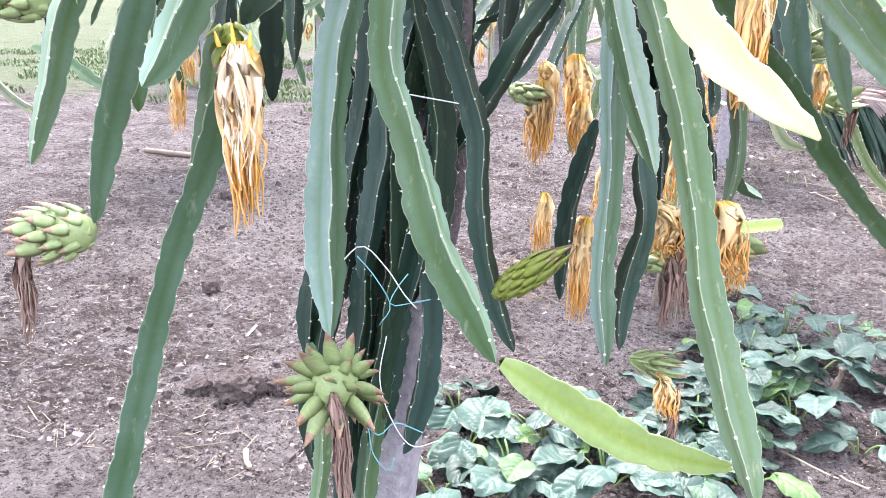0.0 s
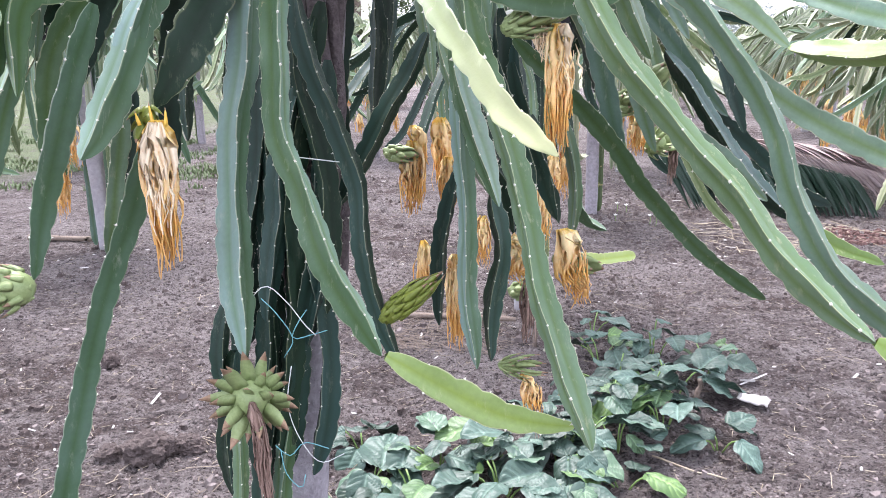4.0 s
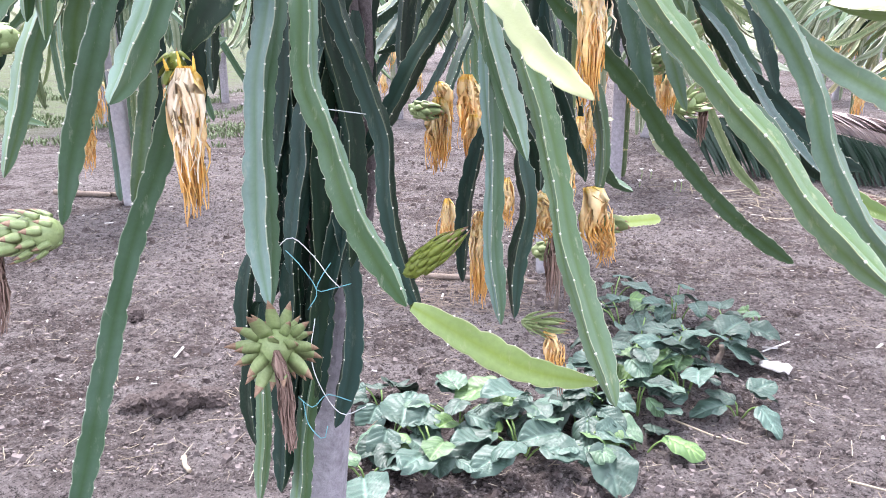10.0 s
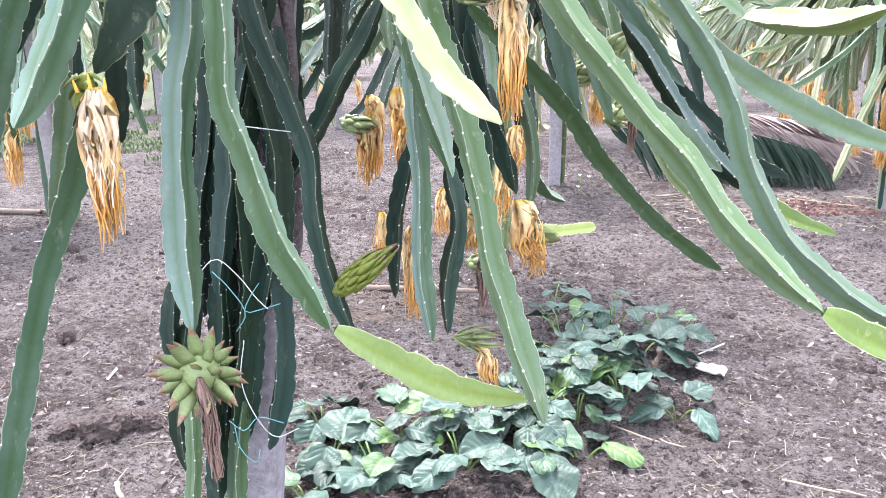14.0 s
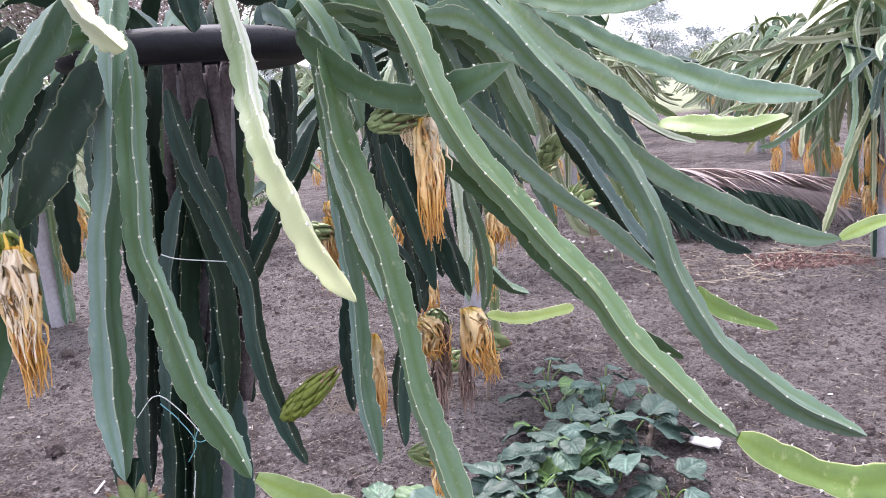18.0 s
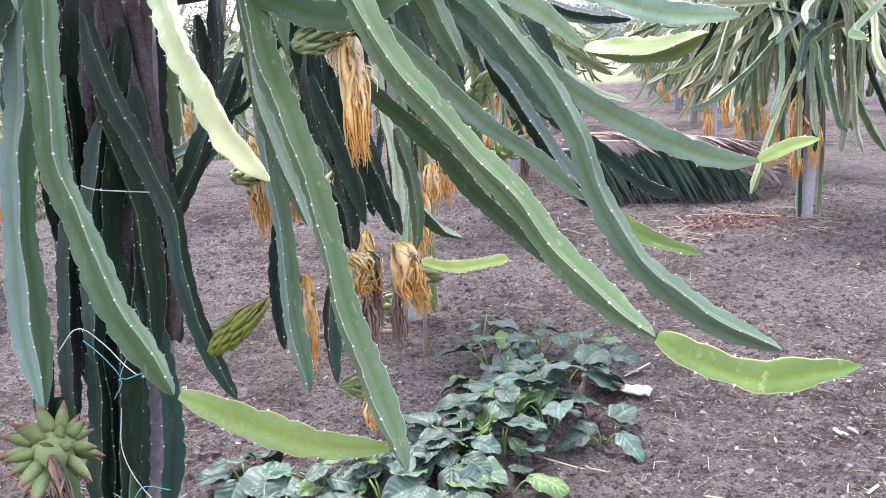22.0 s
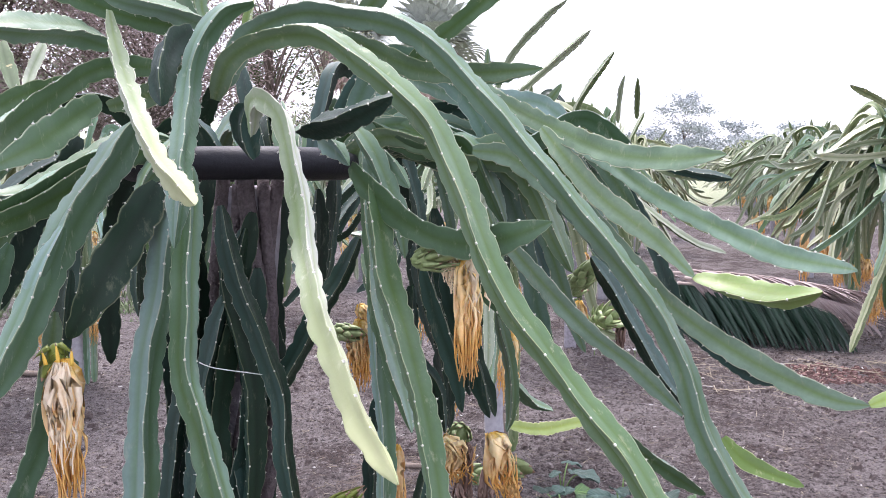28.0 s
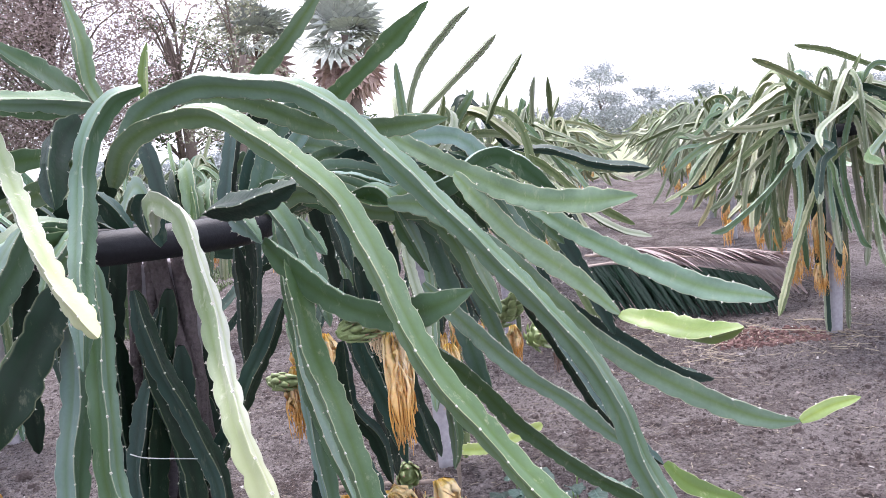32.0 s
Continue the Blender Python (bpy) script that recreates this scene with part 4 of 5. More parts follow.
for x, lean, tall in ((-0.528, -0.04, 0.034), (-0.508, 0.1, 0.026), (-0.548, -0.2, 0.022)):
    leg = bract_mesh("sepal", tall, 0.011, M_SEPAL, 0.1)
    sepal = mesh_ob("sepal", *leg, [M_SEPAL, M_TIP], MAIN, "upright yellow sepal with a dark tip")
    for p in sepal.data.polygons:
        p.material_index = int(min(sepal.data.vertices[i].co.x for i in p.vertices) > tall * 0.8)
    sepal.matrix_basis = pose(x - MAIN.location.x, 0.958 - MAIN.location.y, 1.278, 0, -90 + math.degrees(lean), 0)
fruit((-0.039, 1.160, 1.409), (0.95, -0.15, 0.3), 0.075, 0.02, 0.3, MAIN, 38, 0.034, tip_mat=0.88, bract_w=0.012)
dried_flower((0.011, 1.151, 1.418), (0.8, -0.1, 0.1), 0.085, 0.018, MAIN, M_PALE, 22, pet=0.008, name='pale_petal_tuft', label='straw-coloured flower tube')
dried_flower((0.050, 1.141, 1.418), (0.1, 0, -1), 0.2, 0.023, MAIN, None, 48, pet=0.014)
dried_flower((0.060, 1.131, 1.418), (0.05, 0, -1), 0.09, 0.028, MAIN, M_PALE, 9, pet=0.012, name='pale_petal_tuft', label='pale outer petals of a withered flower')
fruit((-0.270, 1.290, 0.879), (0.75, 0, 0.62), 0.105, 0.021, 0.06, MAIN, 44, 0.042, M_BUD, 'flower_bud', 'closed green flower bud', bract_w=0.015)
# the cluster of withered flowers beyond the hanging stems
dried_flower((-0.039, 1.550, 0.979), (0.9, -0.3, 0.5), 0.16, 0.045, MAIN, None, 44, pet=0.015)
dried_flower((0.072, 1.500, 1.019), (0.6, -0.3, -0.5), 0.15, 0.034, MAIN, None, 28, pet=0.019, label='orange-brown withered petals')
dried_flower((0.012, 1.580, 0.969), (0, 0, -1), 0.17, 0.018, MAIN, M_DRYDARK, 26, name="withered_flower", label="shrivelled brown flower remnant")
dried_flower((0.043, 1.750, 0.848), (0, 0, -1), 0.15, 0.02, MAIN, M_DRYDARK, 26, name="withered_flower", label="shrivelled brown flower remnant")
dried_flower((0.112, 1.520, 0.939), (0, 0, -1), 0.09, 0.025, MAIN, None, 22, pet=0.013)
fruit((0.052, 1.540, 0.949), (1, -0.3, -0.15), 0.08, 0.02, 0.2, MAIN, 22, 0.028)
fruit((0.235, 1.849, 1.262), (0.6, -0.4, 0.6), 0.1, 0.022, 0.1, MAIN, 30, 0.032, None, 'flower_bud', 'closed pale green flower bud')
dried_flower((-0.331, 2.100, 1.133), (0, 0, -1), 0.2, 0.036, MAIN, None, 46, pet=0.019)
fruit((-0.412, 2.100, 1.103), (0.9, -0.3, -0.1), 0.08, 0.022, 0.2, MAIN, 24, 0.028)
dried_flower((-0.240, 2.150, 1.082), (0.1, 0, -1), 0.14, 0.03, MAIN, None, 36, pet=0.017)
dried_flower((-0.331, 2.120, 1.173), (0.5, 0, -0.6), 0.12, 0.028, MAIN, None, 30, pet=0.017)
dried_flower((0.001, 1.500, 0.909), (0.1, 0, -1), 0.13, 0.016, MAIN, M_DRYDARK, 26, name="withered_flower", label="shrivelled brown flower remnant")
dried_flower((-0.270, 2.250, 1.184), (0.1, 0, -1), 0.22, 0.036, MAIN, None, 46, pet=0.019)
dried_flower((-0.321, 2.199, 0.829), (0, 0, -1), 0.17, 0.026, MAIN, None, 34, pet=0.016)
dried_flower((-0.170, 1.750, 0.899), (-0.1, 0, -1), 0.24, 0.024, MAIN, None, 40, pet=0.015)
dried_flower((-0.170, 1.750, 0.899), (-0.9, -0.2, 0.2), 0.07, 0.012, MAIN, None, 10, pet=0.012)
fruit((-0.038, 1.900, 0.889), (0.2, -1, 0.1), 0.06, 0.027, 0.25, MAIN, 24, 0.026)
fruit((-0.058, 1.999, 0.737), (0.9, -0.3, 0.2), 0.08, 0.025, 0.25, MAIN, 24, 0.03)
fruit((-0.049, 1.350, 0.778), (0.9, -0.4, 0.1), 0.05, 0.014, 0.4, MAIN, 26, 0.042, bract_w=0.008, name="flower_base", label="yellow-green spiky flower base")
dried_flower((0.001, 1.330, 0.768), (0.7, -0.2, -0.3), 0.1, 0.02, MAIN, None, 26, pet=0.010)
dried_flower((0.031, 1.330, 0.738), (0, 0, -1), 0.1, 0.012, MAIN, M_DRYDARK, 18, name="withered_flower", label="shrivelled brown flower remnant")
fruit((-0.867, 1.103, 1.315), (-1, -0.4, 0), 0.09, 0.026, 0.2, MAIN, 28, 0.03)
fruit((0.196, 2.000, 1.223), (0.7, -0.5, 0.4), 0.08, 0.028, 0.3, MAIN, 24, 0.034)
dried_flower((0.267, 1.999, 1.212), (0.2, 0, -1), 0.1, 0.018, MAIN, None, 24, pet=0.013)
fruit((0.319, 2.299, 1.092), (0.7, -0.5, 0.4), 0.07, 0.03, 0.6, MAIN, 24, 0.04)
dried_flower((0.400, 2.299, 1.112), (0.1, 0, -1), 0.12, 0.016, MAIN, M_DRYDARK, 24, name="withered_flower", label="shrivelled brown flower remnant")

# twine round the post
tagged(mesh_ob('twine', *tube([(-0.511, 1.319, 0.910), (-0.481, 1.319, 0.879), (-0.451, 1.319, 0.829), (-0.471, 1.320, 0.789)], 0.0011, 5, 0.012), M_TWINE), 'thin pale blue twine tied round a cactus', 'twine', 'twine round the post')
tagged(mesh_ob('twine', *tube([(-0.381, 1.319, 0.849), (-0.411, 1.319, 0.839), (-0.451, 1.319, 0.829), (-0.441, 1.319, 0.859), (-0.421, 1.320, 0.889)], 0.0011, 5, 0.012), M_TWINE), 'thin pale blue twine tied round a cactus', 'twine', 'twine round the post')
tagged(mesh_ob('twine', *tube([(-0.493, 1.300, 0.608), (-0.462, 1.300, 0.587), (-0.432, 1.300, 0.617), (-0.382, 1.300, 0.607)], 0.0011, 5, 0.012), M_TWINE), 'loose end of blue twine on a cactus', 'twine', 'twine round the post')
tagged(mesh_ob('twine', *tube([(-0.482, 1.300, 0.598), (-0.473, 1.300, 0.548), (-0.443, 1.299, 0.517), (-0.433, 1.300, 0.547)], 0.0011, 5, 0.012), M_TWINE), 'loose end of blue twine on a cactus', 'twine', 'twine round the post')
tagged(mesh_ob('twine', *tube([(-0.500, 1.200, 0.930), (-0.460, 1.200, 0.970), (-0.420, 1.200, 0.940), (-0.390, 1.200, 0.900), (-0.370, 1.200, 0.880)], 0.0011, 5, 0.012), M_WHITE_TWINE), 'thin white twine looped between stems', 'twine', 'twine round the post')
tagged(mesh_ob('twine', *tube([(-0.451, 1.300, 0.779), (-0.462, 1.300, 0.698), (-0.442, 1.300, 0.628), (-0.402, 1.300, 0.577), (-0.352, 1.300, 0.597)], 0.0011, 5, 0.012), M_WHITE_TWINE), 'thin white twine looped between stems', 'twine', 'twine round the post')
tagged(mesh_ob('twine', *tube([(-0.460, 1.300, 1.201), (-0.430, 1.300, 1.191), (-0.340, 1.300, 1.181)], 0.0011, 5, 0.012), M_WHITE_TWINE), 'thin white twine looped between stems', 'twine', 'twine round the post')


# ---- the other plants of the rows ----
def far_stem_path(rnd, kind, reach=1.0):
    a = rnd.uniform(0, 6.2832)
    c, s = math.cos(a), math.sin(a)
    r0 = rnd.uniform(0.05, 0.26)
    if kind == "up":
        k, h = rnd.uniform(0.05, 0.35), rnd.uniform(0.25, 0.6)
        return [(c * r0, s * r0, 1.45), (c * (r0 + k * 0.4), s * (r0 + k * 0.4), 1.55 + h * 0.4), (c * (r0 + k), s * (r0 + k), 1.5 + h)]
    if kind == "hang":
        r1, z = rnd.uniform(0.2, 0.5), rnd.uniform(0.4, 0.95)
        return [(c * 0.18, s * 0.18, 1.5), (c * r1 * 0.85, s * r1 * 0.85, 1.56), (c * (r1 + 0.04), s * (r1 + 0.04), 1.25), (c * (r1 + 0.03), s * (r1 + 0.03), 0.9), (c * r1, s * r1, z)]
    if kind == "post":
        return [(c * 0.1, s * 0.1, 0.02), (c * 0.11, s * 0.11, 0.6), (c * 0.1, s * 0.1, 1.1), (c * 0.15, s * 0.15, 1.5)]
    if rnd.random() < 0.42:
        r1, z, b = rnd.uniform(0.7, 1.35) * reach, rnd.uniform(0.85, 1.55), a + rnd.uniform(-0.7, 0.7)
        cb, sb, top, hook = math.cos(b), math.sin(b), rnd.uniform(1.55, 1.85), rnd.uniform(-0.1, 0.14)
        return [(c * 0.12, s * 0.12, 1.46), (c * 0.26, s * 0.26, top), (c * 0.35 * r1 + cb * 0.2 * r1, s * 0.35 * r1 + sb * 0.2 * r1, 0.6 * top + 0.4 * z + 0.06), (cb * 0.8 * r1, sb * 0.8 * r1, 0.15 * top + 0.85 * z), (cb * r1, sb * r1, z + hook)]
    r1, z = rnd.uniform(0.4, 1.0) * reach, rnd.uniform(0.55, 1.35)
    top = rnd.uniform(1.5, 1.92)
    b = a + rnd.uniform(-0.8, 0.8)
    cb, sb = math.cos(b), math.sin(b)
    hook, j = rnd.uniform(-0.16, 0.1), lambda: rnd.uniform(-0.05, 0.05)
    mid = top - rnd.uniform(-0.05, 0.25)
    return [(c * 0.15, s * 0.15, 1.47), (c * 0.3 + j(), s * 0.3 + j(), top), (c * 0.45 * r1 + cb * 0.12 + j(), s * 0.45 * r1 + sb * 0.12 + j(), mid), (cb * 0.74 * r1 + j(), sb * 0.74 * r1 + j(), (mid + z) * 0.5 + 0.08 + j()), (cb * 0.96 * r1, sb * 0.96 * r1, z + 0.16), (cb * 1.14 * r1 + j(), sb * 1.14 * r1 + j(), z + hook)]


def bg_plant(x, y, n_arch, n_hang, n_up, seed, split, step, flowers, width=0.052, top=1.45, mats=("far",), n_post=2):
    r = random.Random(seed)
    post_and_tyre(x, y, top, (r.uniform(-0.05, 0.05), r.uniform(-0.05, 0.05)), M_CONCRETE if seed % 3 else M_BARK, 0.1, 0.22, r)
    e = empty("dragon_fruit_plant", (x, y, 0), "dragon fruit cactus, a mop of drooping green stems", "cactus", "dragon fruit plants")
    kinds = ["arch"] * n_arch + ["hang"] * n_hang + ["up"] * n_up + ["post"] * n_post
    pieces, allrib, allalong, allside = [], [], [], []
    ends = []
    for k in kinds:
        p = far_stem_path(r, k)
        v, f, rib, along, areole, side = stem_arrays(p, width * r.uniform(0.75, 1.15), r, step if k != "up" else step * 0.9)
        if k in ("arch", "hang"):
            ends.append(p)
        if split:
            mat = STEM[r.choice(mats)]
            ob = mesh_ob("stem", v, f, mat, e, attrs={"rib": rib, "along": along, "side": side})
            if step <= 0.02:
                areole_mesh(areole, r, ob, 0.0028)
        else:
            pieces.append((v, f))
            allrib.append(rib)
            allalong.append(along)
            allside.append(side)
    if pieces:
        v, f = joined(pieces)
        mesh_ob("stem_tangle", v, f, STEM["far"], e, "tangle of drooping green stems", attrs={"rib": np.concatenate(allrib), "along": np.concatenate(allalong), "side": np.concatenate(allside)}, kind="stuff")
    for k in range(flowers):
        a, q = r.uniform(0, 6.2832), r.uniform(0.12, 0.42)
        spot = Vector((x + math.cos(a) * q, y + math.sin(a) * q, r.uniform(0.55, 1.0)))
        dried_flower(spot, (r.uniform(-0.5, 0.5), r.uniform(-0.5, 0.5), -1), r.uniform(0.22, 0.34), 0.06, e, count=34 if split else 15, rnd=r, pet=0.02 if split else 0.036, step=0.03 if split else 0.06)
    return e


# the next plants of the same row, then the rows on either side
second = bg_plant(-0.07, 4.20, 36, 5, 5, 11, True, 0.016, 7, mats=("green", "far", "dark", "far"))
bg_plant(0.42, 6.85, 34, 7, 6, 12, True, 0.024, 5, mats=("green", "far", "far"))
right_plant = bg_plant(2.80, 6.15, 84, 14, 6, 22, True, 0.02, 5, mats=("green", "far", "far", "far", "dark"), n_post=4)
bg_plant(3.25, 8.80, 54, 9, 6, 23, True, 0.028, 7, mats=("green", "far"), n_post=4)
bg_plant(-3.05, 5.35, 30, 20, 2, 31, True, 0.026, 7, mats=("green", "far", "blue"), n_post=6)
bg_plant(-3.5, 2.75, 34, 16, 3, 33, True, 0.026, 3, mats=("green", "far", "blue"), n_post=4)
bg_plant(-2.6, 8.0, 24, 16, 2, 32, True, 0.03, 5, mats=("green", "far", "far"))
for spot, size in (((2.62, 5.86, 0.95), 0.36), ((2.76, 5.88, 0.72), 0.32), ((2.5, 6.0, 0.66), 0.26), ((3.0, 8.55, 0.82), 0.34), ((2.82, 8.7, 0.84), 0.32)):
    dried_flower(spot, (-0.3, -0.2, -1), size, 0.045, right_plant, count=40, pet=0.018, step=0.025)
for row_x, row_y, count, arch, hang, up, flowers, seed in (
    (0.42, 6.85, 11, 46, 14, 7, 6, 40),
    (3.25, 8.80, 11, 46, 16, 7, 8, 60),
    (-2.6, 8.0, 7, 36, 16, 3, 5, 80),
    (-5.9, 6.6, 7, 36, 16, 3, 4, 100),
    (5.4, 6.0, 9, 40, 10, 6, 3, 120),
):
    for k in range(1, count):
        bg_plant(row_x + ROW * 2.62 * k, row_y + 2.62 * k, arch, hang, up, seed + k, False, 0.05, flowers)


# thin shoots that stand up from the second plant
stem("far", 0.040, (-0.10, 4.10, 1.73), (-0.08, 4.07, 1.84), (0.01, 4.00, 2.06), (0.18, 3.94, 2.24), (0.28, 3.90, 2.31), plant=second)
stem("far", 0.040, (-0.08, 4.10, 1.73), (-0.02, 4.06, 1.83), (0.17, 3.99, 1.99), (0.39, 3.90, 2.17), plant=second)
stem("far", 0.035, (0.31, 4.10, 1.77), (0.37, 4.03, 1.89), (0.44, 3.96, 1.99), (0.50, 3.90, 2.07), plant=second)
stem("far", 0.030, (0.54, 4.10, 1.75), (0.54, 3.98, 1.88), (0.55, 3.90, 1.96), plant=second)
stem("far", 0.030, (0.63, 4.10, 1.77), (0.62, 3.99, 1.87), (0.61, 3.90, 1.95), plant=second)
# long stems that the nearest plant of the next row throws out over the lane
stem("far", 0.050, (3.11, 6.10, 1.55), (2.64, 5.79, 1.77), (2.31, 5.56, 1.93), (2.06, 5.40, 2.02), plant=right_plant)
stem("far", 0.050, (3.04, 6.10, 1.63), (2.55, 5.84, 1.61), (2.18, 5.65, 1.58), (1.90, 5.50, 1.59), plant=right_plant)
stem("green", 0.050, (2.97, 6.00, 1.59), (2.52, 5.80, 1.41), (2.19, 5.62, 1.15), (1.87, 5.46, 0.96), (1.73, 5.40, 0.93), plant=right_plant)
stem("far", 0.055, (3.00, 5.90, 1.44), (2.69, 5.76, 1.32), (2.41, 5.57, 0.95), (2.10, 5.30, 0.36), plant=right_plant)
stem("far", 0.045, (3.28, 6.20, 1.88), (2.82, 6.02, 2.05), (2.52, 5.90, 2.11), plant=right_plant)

# ---- more stems that crowd the crown of the nearest plant, on its far side ----
r = random.Random(19)
for k in range(34):
    spray = k % 2
    a = radians(r.uniform(-8, 48) if spray else r.uniform(-15, 130))
    c, s = math.cos(a), math.sin(a)
    reach, top, low = r.uniform(0.5, 1.0), r.uniform(1.6, 1.8), r.uniform(1.12, 1.5)
    if spray:
        reach, top, low = r.uniform(0.45, 0.75), r.uniform(1.6, 1.7), r.uniform(1.34, 1.56)
    b = a + r.uniform(-0.25, 0.25)
    p = [(-0.38 + c * q * reach + (math.cos(b) - c) * q * q * reach, 1.6 + s * q * reach + (math.sin(b) - s) * q * q * reach, z) for q, z in ((0.2, 1.57), (0.4, top), (0.68, top - 0.05), (0.9, (top + low) / 2 + 0.06), (1.08, low))]
    stem("dark" if k % 6 == 0 else r.choice(("green", "green", "blue")), r.uniform(0.042, 0.055), *p)
for k in range(2):
    a = radians(r.uniform(120, 200))
    c, s = math.cos(a), math.sin(a)
    q = r.uniform(0.12, 0.24)
    stem("dark", r.uniform(0.045, 0.055), (-0.4 + c * 0.16, 1.56 + s * 0.16, 1.56), (-0.42 + c * (q + 0.03), 1.55 + s * (q + 0.03), 1.3), (-0.44 + c * q, 1.55 + s * q, 0.95), (-0.46 + c * q * 0.9, 1.55 + s * q * 0.9, r.uniform(0.35, 0.75)))
for k in range(10):
    a = radians(r.uniform(110, 250))
    c, s = math.cos(a), math.sin(a)
    reach, top, low = r.uniform(0.35, 0.8), r.uniform(1.58, 1.72), r.uniform(1.1, 1.45)
    # every other one in the shade-darkened green, for the crown's dim inside
    stem("dark" if k % 2 else "green", r.uniform(0.045, 0.055), *[(-0.4 + c * q * reach, 1.62 + s * q * reach, z) for q, z in ((0.3, 1.57), (0.5, top), (0.8, top - 0.1), (0.97, (top + low) / 2), (1.0, low))])


# ---- climbing spinach on the ground ----
def leaf_mesh(name, length, seed, cup):
    q = random.Random(seed)
    v, f, vein, n, m = [], [], [], 21, 15
    fold = (-0.05, 0.1, 0.16, 0.02)[seed % 4]
    for i in range(n):
        u = i / (n - 1)
        w = length * (0.43 - 0.02 * (seed % 3)) * (max(0.0, math.sin(math.pi * min(1.0, u * 0.97 + 0.03) ** 0.84)) ** 0.52 + 0.01)
        for j in range(m):
            h = (j / (m - 1) - 0.5) * 2
            side = abs((u * 6 - abs(h) * 2.0) % 1 - 0.5) * 2
            quilt = (1 - side**3) * min(1.0, abs(h) * 5) * (1 - abs(h) ** 4)
            z = cup * w * (h * h) + fold * w * abs(h) - 0.22 * length * u * u + 0.06 * length * quilt + 0.05 * length * math.sin(u * 5 + h * 2 + seed) * abs(h) + 0.035 * length * math.sin(u * 15 + seed) * h * h
            v.append((h * w, u * length, z))
            vein.append(max(0.0, 1 - abs(h) * 8, (side - 0.7) * 3.3 * (1 - abs(h) ** 3)))
    for i in range(n - 1):
        for j in range(m - 1):
            a = i * m + j
            f.append((a, a + 1, a + m + 1, a + m))
    ob = mesh_ob("leaf", v, f, M_LEAF, attrs={"vein": vein})
    return ob


LEAVES = [leaf_mesh("leaf", 0.105 + 0.016 * (k % 4), k, (0.1, 0.22, -0.12, 0.3, 0.0, -0.2)[k % 6]) for k in range(10)]
M_STALK = mottled("spinach_stalk", (0.1, 0.2, 0.05), (0.25, 0.36, 0.12), 30, 0.5)
used = set()
r = random.Random(23)
for x, y, count, spread, tall in (
    (-0.58, 2.46, 9, 0.11, 0.06), (-0.5, 2.22, 9, 0.1, 0.08), (-0.34, 2.12, 12, 0.12, 0.1), (-0.3, 2.38, 13, 0.13, 0.14), (-0.08, 2.2, 13, 0.12, 0.12), (-0.06, 2.46, 13, 0.13, 0.15),
    (0.12, 2.26, 11, 0.12, 0.11), (0.16, 2.55, 13, 0.13, 0.16), (0.3, 2.3, 6, 0.09, 0.05), (0.3, 2.78, 14, 0.14, 0.2), (0.48, 2.72, 12, 0.12, 0.16), (0.34, 3.06, 13, 0.14, 0.2), (0.55, 3.04, 12, 0.13, 0.2),
    (0.1, 2.42, 12, 0.12, 0.12), (0.3, 2.55, 11, 0.12, 0.12), (0.44, 2.88, 12, 0.12, 0.2), (0.3, 3.4, 10, 0.13, 0.16), (0.52, 3.42, 11, 0.13, 0.2), (0.74, 3.32, 7, 0.1, 0.14), (0.66, 2.62, 5, 0.08, 0.07), (0.28, 3.82, 5, 0.1, 0.12), (0.9, 3.5, 4, 0.08, 0.06), (-0.52, 1.98, 5, 0.07, 0.06)):
    plant = empty("spinach_plant", (x, y, 0), "low climbing spinach with glossy blue-green veined leaves", "plant", "spinach plants")
    pieces = []
    for k in range(count):
        a, q = r.uniform(0, 6.2832), spread * math.sqrt(r.random())
        h = 0.03 + tall * r.uniform(0.25, 1.0) * (1 - 0.5 * q / spread)
        px, py = math.cos(a) * q, math.sin(a) * q
        ob = r.choice(LEAVES)
        m = Matrix.Translation((px, py, h)) @ Matrix.Rotation(a - math.pi / 2 + r.uniform(-0.9, 0.9), 4, "Z") @ Matrix.Rotation(radians(r.uniform(-28, 24)), 4, "X") @ Matrix.Rotation(radians(r.uniform(-18, 18)), 4, "Y") @ Matrix.Scale(r.uniform(0.55, 1.25), 4)
        if ob.name in used:
            share(ob, m, plant)
        else:
            used.add(ob.name)
            ob.parent, ob.matrix_basis = plant, m
        if k % 2 == 0:
            pieces.append(tube([(px * 0.2, py * 0.2, -0.01), (px * 0.6, py * 0.6, h * 0.7), (px, py, h)], 0.0035, 5, 0.03))
    mesh_ob("stalk", *joined(pieces), M_STALK, plant, "pale green fleshy stalks")
for ob in LEAVES:
    if ob.name not in used:
        bpy.data.objects.remove(ob)


